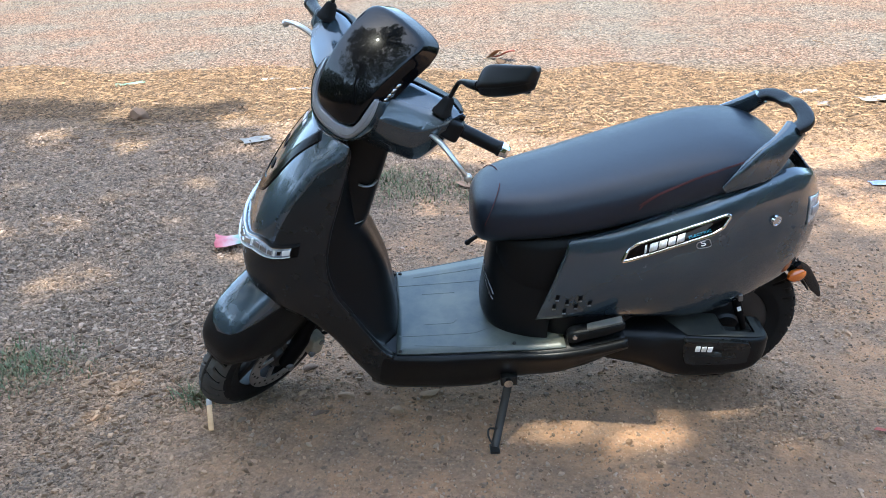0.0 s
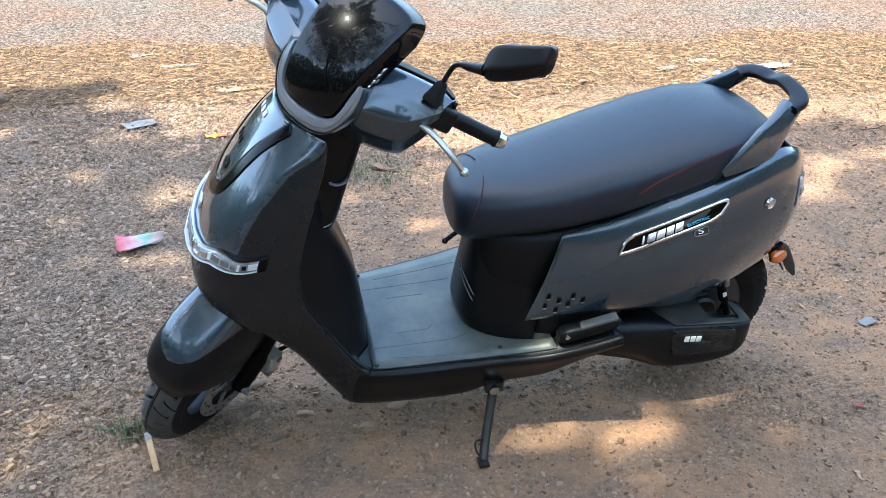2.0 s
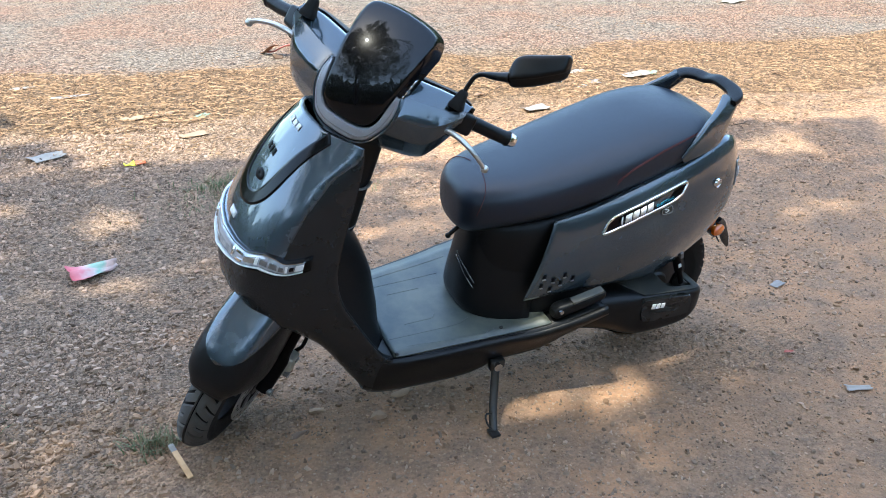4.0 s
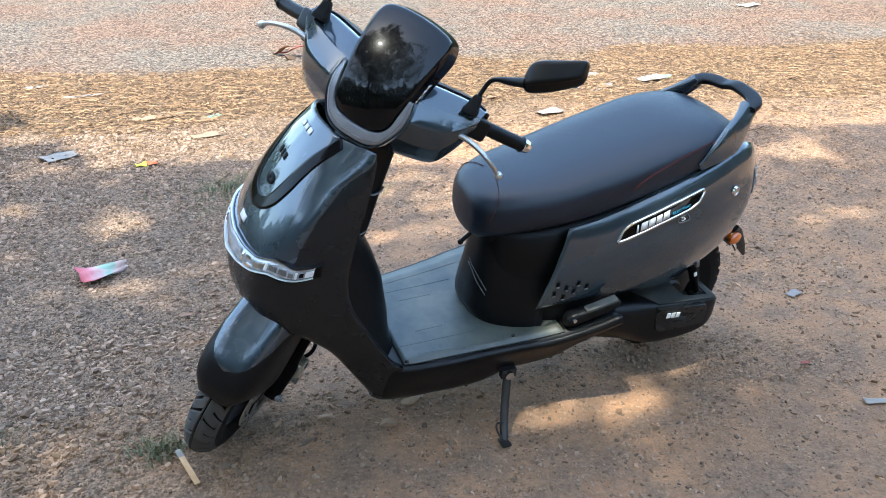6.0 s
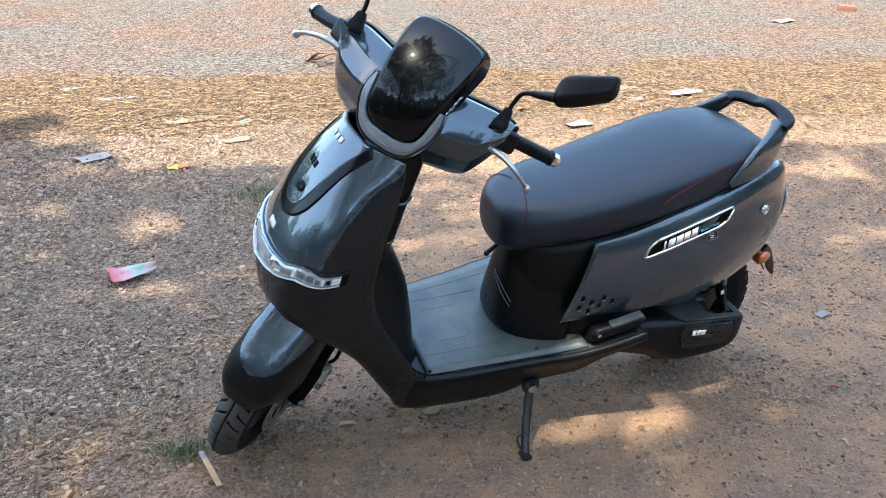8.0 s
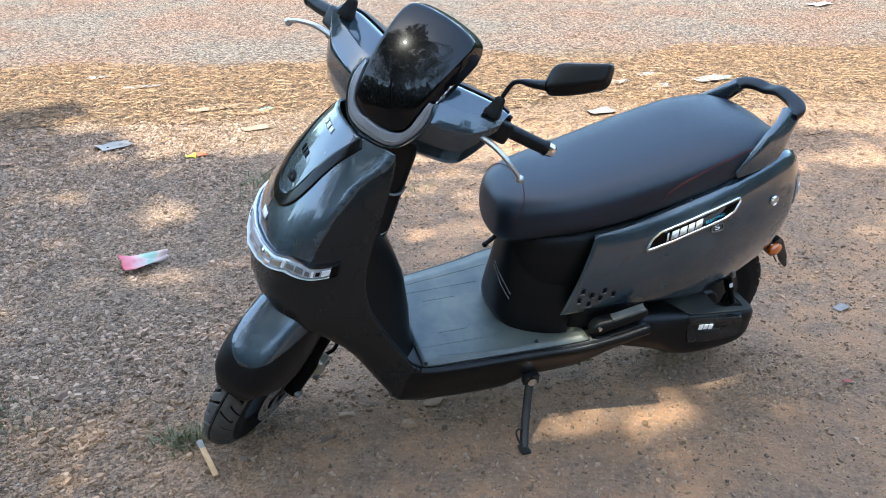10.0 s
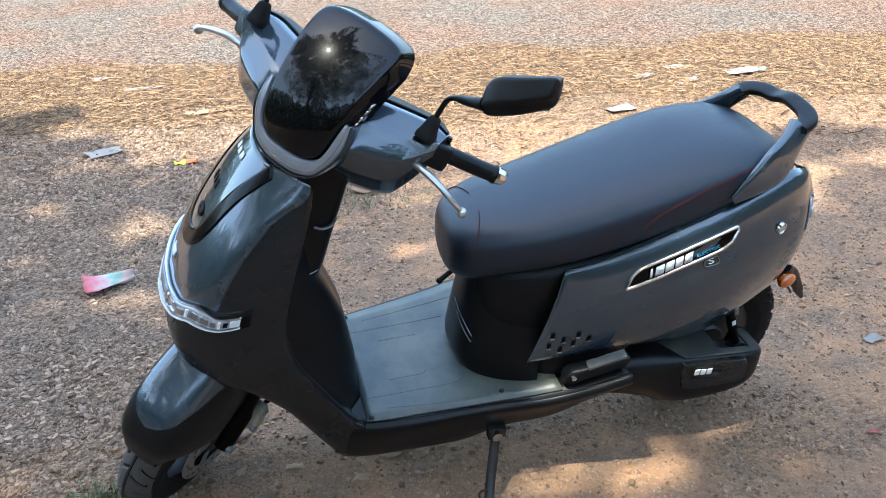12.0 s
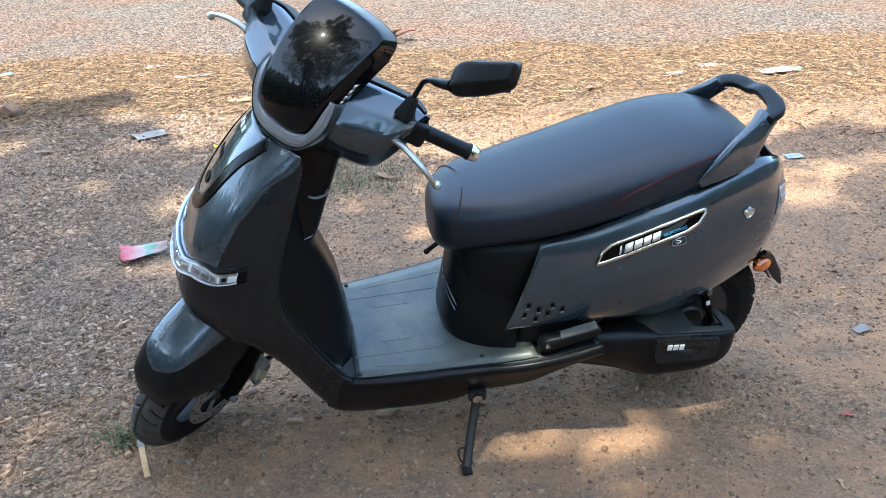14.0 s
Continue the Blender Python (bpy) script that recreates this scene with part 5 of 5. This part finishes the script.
for _ in range(9000):  # the densest bough, above the seat
    gx, gy, z = g.uniform(0.1, 1.3), g.uniform(1.93, 2.6), g.uniform(8.2, 11.8)
    if shade(gx, gy) < 0.5:
        continue
    c = np.array((gx + SUN.x / SUN.z * z, gy + SUN.y / SUN.z * z, z))
    m = np.array(Euler((g.normal(0, 0.6), g.normal(0, 0.6), g.uniform(0, 6.3))).to_matrix())
    ln, w = g.uniform(0.055, 0.095), g.uniform(0.022, 0.04)
    o = len(lv)
    lv += list(np.array(((-ln, 0, 0), (0, -w, 0.006), (ln, 0, -0.004), (0, w, 0.006))) @ m.T + c)
    lf.append((o, o + 1, o + 2, o + 3))
count = 0
while count < 20000:  # wide crown behind, unseen, added to shade the open ground that the visor reflects
    gx, gy, z = g.uniform(-9.0, 5.2), g.uniform(-12.0, 0.6), g.uniform(7.4, 12.2)
    c = np.array((gx + SUN.x / SUN.z * z, gy + SUN.y / SUN.z * z, z))
    if noise.noise(c * 0.55) + 0.5 * noise.noise(c * 1.4) < 0.06:
        continue
    m = np.array(Euler((g.normal(0, 0.6), g.normal(0, 0.6), g.uniform(0, 6.3))).to_matrix())
    ln, w = g.uniform(0.08, 0.14), g.uniform(0.035, 0.06)
    o = len(lv)
    lv += list(np.array(((-ln, 0, 0), (0, -w, 0.006), (ln, 0, -0.004), (0, w, 0.006))) @ m.T + c)
    lf.append((o, o + 1, o + 2, o + 3))
    count += 1
count = 0
while count < 25000:  # the crown's outer boughs towards the trunk
    p = g.normal(0, 1, 3)
    p = p / np.linalg.norm(p) * g.uniform(0, 1) ** 0.4
    c = np.array((-5.8, -2.8, 8.2)) + p * (6.6, 6.0, 4.2)
    if noise.noise(c * 0.9) < 0.10:
        continue
    gx, gy = c[0] - SUN.x / SUN.z * c[2], c[1] - SUN.y / SUN.z * c[2]
    if gy > 1.0 and shade(gx, gy) < 0.3:
        continue
    m = np.array(Euler((g.normal(0, 0.7), g.normal(0, 0.7), g.uniform(0, 6.3))).to_matrix())
    ln, w = g.uniform(0.07, 0.12), g.uniform(0.03, 0.05)
    q = np.array(((-ln, 0, 0), (0, -w, 0.006), (ln, 0, -0.004), (0, w, 0.006))) @ m.T + c
    o = len(lv)
    lv += list(q)
    lf.append((o, o + 1, o + 2, o + 3))
    count += 1
crown = raw("crown", (np.array(lv), lf), LEAF)
crown.parent = tree

# unseen ring of trees that closes the place, added to darken the reflected horizon
fv, ff = [], []
g = np.random.default_rng(5)
for k in range(42000):
    a = g.uniform(0, 2 * math.pi)
    top = 6.0 - 2.6 * max(0.0, math.sin(a)) + 2.5 * noise.noise((3 * math.cos(a), 3 * math.sin(a), 0.0)) + 1.5 * noise.noise((11 * math.cos(a), 11 * math.sin(a), 4.0))
    r = g.uniform(12.0, 15.5) + 5.5 * max(0.0, math.sin(a)) ** 0.5
    c = np.array((r * math.cos(a), r * math.sin(a) + 2, top * g.uniform(0, 1) ** 0.7))
    m = np.array(Euler((g.uniform(-1.5, 1.5), g.uniform(-1.5, 1.5), g.uniform(0, 6.3))).to_matrix()) * g.uniform(0.12, 0.28)
    o = len(fv)
    fv += list(np.array(((-1, 0, 0), (0, -0.6, 0.1), (1, 0, 0), (0, 0.6, 0.1))) @ m.T + c)
    ff.append((o, o + 1, o + 2, o + 3))
for k in range(9000):  # thick lower growth behind, added to fill the ring's gaps in reflections
    a = g.uniform(0, 2 * math.pi)
    r = g.uniform(16.5, 18.0) + 5.5 * max(0.0, math.sin(a)) ** 0.5
    c = np.array((r * math.cos(a), r * math.sin(a) + 2, g.uniform(0, 4.6 - 1.6 * max(0.0, math.sin(a)) + 1.6 * noise.noise((7 * math.cos(a), 7 * math.sin(a), 1.0)))))
    m = np.array(Euler((g.uniform(-1.5, 1.5), g.uniform(-1.5, 1.5), g.uniform(0, 6.3))).to_matrix()) * g.uniform(0.35, 0.6)
    o = len(fv)
    fv += list(np.array(((-1, 0, 0), (0, -0.6, 0.1), (1, 0, 0), (0, 0.6, 0.1))) @ m.T + c)
    ff.append((o, o + 1, o + 2, o + 3))
tagged(raw("backdrop_trees", (np.array(fv), ff), LEAF), "unseen belt of leafy green trees added to darken low reflections", "trees", kind="stuff")

# ---------------------------------------------------------------- small things on the ground
PAPER = material("white_paper", (0.29, 0.265, 0.235), 0.85, 0, (0.23, 0.20, 0.165), 18, 0.6)
GREEN_PRINT = material("green_print", (0.09, 0.24, 0.15), 0.6, 0, (0.30, 0.30, 0.25), 25, 0.5)
YELLOW_PRINT = material("yellow_print", (0.70, 0.66, 0.05), 0.4)
ORANGE_PRINT = material("orange_print", (0.75, 0.17, 0.05), 0.4)
CARD = material("brown_cardboard", (0.25, 0.165, 0.10), 0.85, 0, (0.29, 0.20, 0.13), 14, 0.6)
DRYLEAF = material("dry_brown_leaf", (0.29, 0.16, 0.09), 0.7, 0, (0.19, 0.10, 0.055), 20, 0.7)
REDLEAF = material("red_dry_leaf", (0.33, 0.07, 0.045), 0.65, 0, (0.2, 0.05, 0.03), 20, 0.6)
FOIL = material("silver_foil", (0.24, 0.215, 0.195), 0.75, 0.0, (0.19, 0.165, 0.15), 30, 0.6)
BLUE_FOIL = material("blue_foil", (0.22, 0.28, 0.62), 0.35, 0.3, (0.5, 0.52, 0.7), 30, 0.6)
WOOD = material("pale_wood", (0.62, 0.38, 0.19), 0.75, 0, (0.46, 0.26, 0.12), 35, 0.6)
ROCK = material("brown_rock", (0.230, 0.148, 0.102), 0.9, 0, (0.165, 0.118, 0.088), 28, 0.7, 0.6, 180, spec=0.15)
ROCK_PALE = material("pale_rock", (0.40, 0.255, 0.158), 0.92, 0, (0.30, 0.205, 0.138), 28, 0.7, 0.6, 180, spec=0.15)
BRICK = material("red_brick", (0.33, 0.13, 0.085), 0.9, 0, (0.22, 0.10, 0.07), 30, 0.7, 0.5, 150)
GRASS = material("grass_blade", (0.105, 0.140, 0.058), 0.7, 0, (0.22, 0.18, 0.10), 12, 0.75, spread=0.3)


def scrap(name, x, y, length, width, turn, mat, label, category, curl=0.25, seed=0, thick=0.0008, cut=0.0):
    """A crumpled flat scrap lying on the ground."""
    g = np.random.default_rng(seed + 500)
    n, m = 11, 8
    pts = np.zeros((n, m, 3))
    ph = g.uniform(0, 6, 4)
    for i in range(n):
        for j in range(m):
            a, b = i / (n - 1) - 0.5, j / (m - 1) - 0.5
            w = width * (1 - cut * (a + 0.5))
            h = curl * width * (0.35 * math.sin(5 * a + ph[0]) * math.cos(4 * b + ph[1]) + 0.2 * math.sin(11 * b + ph[2]) + 1.2 * max(0, abs(a) - 0.3) * (1 + math.sin(ph[3])))
            pts[i, j] = (a * length * (1 + 0.06 * math.sin(9 * b + ph[1])), b * w * (1 + 0.12 * math.sin(7 * a + ph[2])), h)
    pts[..., 2] += 0.004 - pts[..., 2].min()
    ob = part(name, sheet(pts), mat, None, thick=thick)
    ob.matrix_world = pose(x, y, height(x, y) + 0.002, 0, 0, turn)
    return tagged(ob, label, category, "paper scraps on the ground" if category == "paper" else "")


def rock(name, x, y, size, turn, mat, label, seed=0, flat=0.6, sink=0.3):
    """An angular stone: a lumpy ball cut by a few planes."""
    g = np.random.default_rng(seed + 900)
    v, f = ball((0, 0, 0), 1.0, 10)
    for _ in range(8):
        d = g.normal(size=3)
        d /= np.linalg.norm(d)
        k = g.uniform(0.38, 0.78)
        over = np.maximum(0, v @ d - k)
        v = v - over[:, None] * d
    v = v * (size[0] / 2, size[1] / 2, size[2] / 2)
    ob = part(name, (v, f), mat, None, smooth=False)
    ob.matrix_world = pose(x, y, height(x, y) + size[2] * (0.5 - sink) - 0.002, g.uniform(-8, 8), g.uniform(-8, 8), turn)
    return tagged(ob, label, "stone", "stones on the ground")


def dry_leaf(x, y, length, turn, mat, label, seed=0):
    g = np.random.default_rng(seed + 300)
    pts = []
    for i in range(13):
        t = i / 12
        w = 0.32 * length * math.sin(math.pi * t ** 0.8) ** 0.9 + 0.001
        pts.append([((t - 0.5) * length, w * b, 0.10 * length * (abs(b) ** 1.5) + 0.05 * length * math.sin(6 * t + g.uniform(0, 0.5))) for b in np.linspace(-0.6, 0.6, 7)])
    pts = np.array(pts)
    pts[..., 2] += 0.004 - pts[..., 2].min()
    ob = part("dry_leaf", sheet(pts), mat, None, thick=0.0007)
    ob.matrix_world = pose(x, y, height(x, y) + 0.003, 0, 0, turn)
    return tagged(ob, label, "leaf", "dry leaves on the ground")


# stones and a half brick
rock("stone", -2.00, 5.36, (0.15, 0.12, 0.125), 35, ROCK, "brown angular stone on the litter band", 1)
rock("stone", -2.01, 5.71, (0.07, 0.06, 0.04), 60, ROCK_PALE, "small pale stone beside a larger one", 2)
rock("stone", -0.150, 1.940, (0.060, 0.045, 0.032), 15, ROCK_PALE, "pale broken stone on bare dirt", 3)
rock("stone", -1.09, 2.345, (0.05, 0.042, 0.034), 70, ROCK, "grey angular stone among gravel", 4)
rock("stone", -0.600, 1.925, (0.036, 0.024, 0.014), 10, GRAVEL, "small grey-green stone near the front wheel", 5)
rock("stone", 0.53, 6.72, (0.11, 0.08, 0.07), 30, ROCK, "dark stone on the road edge", 6)
rock("stone", -0.44, 2.18, (0.06, 0.035, 0.022), 40, ROCK, "flat brown stone behind the front wheel", 7)
rock("stone", -0.31, 2.03, (0.075, 0.04, 0.018), -10, ROCK_PALE, "flat brown stone half sunk in dirt", 8)
rock("stone", -0.05, 2.02, (0.08, 0.05, 0.016), 5, ROCK_PALE, "flat brown stone half sunk in dirt", 9)
rock("stone", -0.436, 2.05, (0.045, 0.028, 0.018), 35, ROCK_PALE, "flat brown stone behind the front wheel", 10)
rock("stone", -0.379, 1.948, (0.070, 0.034, 0.014), 8, ROCK, "flat brown stone half sunk in dirt", 11)
half_brick = part("brick", rounded_box((0.20, 0.10, 0.07), 0.008, None, 2), BRICK)
half_brick.matrix_world = pose(7.13, 8.07, 0.030, 3, 2, -24)
tagged(half_brick, "broken red brick lying on the road", "brick")

# wrappers, papers, scraps
CONE = material("printed_paper", (0.66, 0.30, 0.32), 0.7)
nodes, links = CONE.node_tree.nodes, CONE.node_tree.links
co, sp, cr, ns, ad = (nodes.new("ShaderNode" + q) for q in ("TexCoord", "SeparateXYZ", "ValToRGB", "TexNoise", "Math"))
ns.inputs["Scale"].default_value = 30
links.new(co.outputs["Object"], sp.inputs[0])
links.new(co.outputs["Object"], ns.inputs["Vector"])
ad.operation = "MULTIPLY_ADD"
links.new(ns.outputs["Fac"], ad.inputs[0])
ad.inputs[1].default_value = 0.09
links.new(sp.outputs["X"], ad.inputs[2])
mp = nodes.new("ShaderNodeMapRange")
mp.inputs["From Min"].default_value, mp.inputs["From Max"].default_value = -0.07, 0.15
links.new(ad.outputs[0], mp.inputs["Value"])
links.new(mp.outputs["Result"], cr.inputs["Fac"])
for at, c in ((0.0, (0.50, 0.05, 0.08, 1)), (1.0, (0.50, 0.40, 0.36, 1)), (0.3, (0.60, 0.20, 0.22, 1)), (0.5, (0.55, 0.45, 0.42, 1)), (0.62, (0.28, 0.48, 0.38, 1)), (0.78, (0.66, 0.48, 0.45, 1))):
    e = cr.color_ramp.elements[0] if at == 0 else cr.color_ramp.elements[1] if at == 1 else cr.color_ramp.elements.new(at)
    e.color = c
links.new(cr.outputs["Color"], nodes["Principled BSDF"].inputs["Base Color"])
scrap("paper_cone", -0.885, 3.19, 0.17, 0.165, 12, CONE, "crumpled pink, white and green paper cone", "paper", 0.22, 1, cut=0.92)
wrapper = scrap("sweet_wrapper", -0.70, 4.43, 0.055, 0.05, 5, YELLOW_PRINT, "bright yellow and orange sweet wrapper", "wrapper", 0.3, 3)
q = scrap("wrapper_half", 0, 0, 0.05, 0.045, 0, ORANGE_PRINT, "", "", 0.3, 4)
for key in ("label", "category"):
    if key in q:
        del q[key]
q.parent = wrapper
q.matrix_world = pose(-0.645, 4.43, height(-0.645, 4.43) + 0.004, 0, 0, 8)
for i, (x, y, ln, w, a, mat, lab, cat) in enumerate((
        (2.83, 5.09, 0.24, 0.13, 10, PAPER, "torn white paper on dry litter", "paper"),
        (2.98, 5.11, 0.12, 0.10, 40, GREEN_PRINT, "green printed wrapper on dry litter", "wrapper"),
        (1.74, 4.58, 0.17, 0.10, 8, PAPER, "flat white paper scrap on dry litter", "paper"),
        (-0.25, 5.21, 0.15, 0.07, 50, GREEN_PRINT, "green and white wrapper on dry litter", "wrapper"),
        (-0.56, 5.34, 0.30, 0.07, 6, CARD, "flat brown cardboard strip", "cardboard"),
        (-1.10, 4.72, 0.17, 0.15, 25, PAPER, "dusty white paper scrap in the shade", "paper"),
        (-0.33, 4.85, 0.16, 0.09, 12, CARD, "tan cardboard scrap on dry litter", "cardboard"),
        (2.20, 5.20, 0.14, 0.08, 15, PAPER, "small white paper scrap", "paper"),
        (2.45, 5.02, 0.10, 0.07, 70, FOIL, "dull silver foil scrap", "foil"),
        (2.30, 4.95, 0.09, 0.06, 30, PAPER, "small white paper scrap", "paper"),
        (2.49, 5.36, 0.15, 0.08, 5, PAPER, "torn white paper on dry litter", "paper"),
        (5.84, 7.62, 0.30, 0.16, 15, PAPER, "large white paper on the road", "paper"),
        (1.46, 2.14, 0.06, 0.035, 20, FOIL, "small silver foil scrap on dirt", "foil"),
        (1.21, 1.53, 0.075, 0.03, -20, PAPER, "white plastic shard on dirt", "plastic"),
        (2.09, 3.60, 0.09, 0.06, 0, BLUE_FOIL, "blue foil wrapper on gravel", "wrapper"),
        (-1.31, 6.40, 0.16, 0.07, 10, PAPER, "thin white paper on dry litter", "paper"),
        (-2.43, 6.43, 0.22, 0.10, 25, GREEN_PRINT, "pale green paper strip on dry litter", "paper"),
        (-1.00, 6.02, 0.24, 0.06, 4, FOIL, "crumpled clear plastic strip", "plastic"))):
    scrap("scrap" if cat == "plastic" else cat, x, y, ln, w, a, mat, lab, cat, 0.10, 20 + i, cut=0.3 if i % 2 else 0.0)

for i, (x, y, ln, a, mat, lab) in enumerate(((0.57, 6.80, 0.22, 150, REDLEAF, "curled red dry leaf on a stone"), (0.50, 6.84, 0.22, 128, DRYLEAF, "long curled brown dry pod"), (0.12, 3.80, 0.12, -35, DRYLEAF, "pale brown dry leaf on gravel"),
                                             (1.30, 1.72, 0.035, 20, DRYLEAF, "small orange dry leaf on dirt"), (-0.62, 2.75, 0.06, 10, DRYLEAF, "small curled dry leaf"), (1.16, 1.76, 0.04, 0, REDLEAF, "tiny red dry leaf on dirt"),
                                             (-1.60, 4.55, 0.10, 35, DRYLEAF, "brown dry leaf in the shade"), (1.55, 5.0, 0.12, 20, DRYLEAF, "brown dry leaf on the litter"), (-0.52, 3.05, 0.05, 70, DRYLEAF, "small brown dry leaf"))):
    ob = dry_leaf(x, y, ln, a, mat, lab, i)
    if i < 2:  # these two curl up from the ground
        ob.matrix_world = pose(x, y, height(x, y) + 0.036 - 0.008 * i, 0, 14 + 7 * i, a)

# flat wooden ice-cream stick leaning beside the front wheel
stick = part("wooden_stick", rounded_box((0.135, 0.015, 0.005), 0.002, None, 2), WOOD)
stick.matrix_world = pose(-0.690, 1.935, height(-0.69, 1.935) + 0.016, 0, 8, -74)
part("printed_end", rounded_box((0.030, 0.0155, 0.0056), 0.002, pose(-0.052, 0, 0.0002), 2), PAPER, stick, "white painted end")
tagged(stick, "pale flat wooden stick lying beside the front wheel", "stick")


# grass tufts
def tuft(x, y, spread, count, seed, label, long=0.05):
    g = np.random.default_rng(seed)
    vs, fs = [], []
    for _ in range(count):
        px, py = x + g.normal(0, spread), y + g.normal(0, spread * 0.6)
        a, ln, w = g.uniform(0, 6.3), long * g.uniform(0.4, 1.2), g.uniform(0.0012, 0.0026)
        lean = g.uniform(0.3, 1.1)
        d, s = np.array((math.cos(a), math.sin(a))), np.array((-math.sin(a), math.cos(a)))
        z = height(px, py)
        o = len(vs)
        for t, k in ((0, 1), (0.5, 0.85), (1, 0.1)):
            c = np.array((px, py)) + d * ln * lean * t ** 1.6
            h = z + ln * t * (1 - 0.35 * lean * t)
            vs += [(*(c - s * w * k), h), (*(c + s * w * k), h)]
        fs += [(o, o + 1, o + 3, o + 2), (o + 2, o + 3, o + 5, o + 4)]
    return tagged(raw("grass", (np.array(vs), fs), GRASS), label, "grass", kind="stuff")


tuft(-0.735, 2.04, 0.040, 170, 1, "sparse green grass beside the front wheel")
tuft(-1.43, 2.25, 0.13, 1000, 2, "patch of short green grass on dirt", 0.032)
tuft(-0.08, 3.80, 0.22, 900, 3, "thin green grass growing in gravel", 0.04)
tuft(-0.30, 3.98, 0.10, 300, 4, "thin green grass growing in gravel", 0.04)
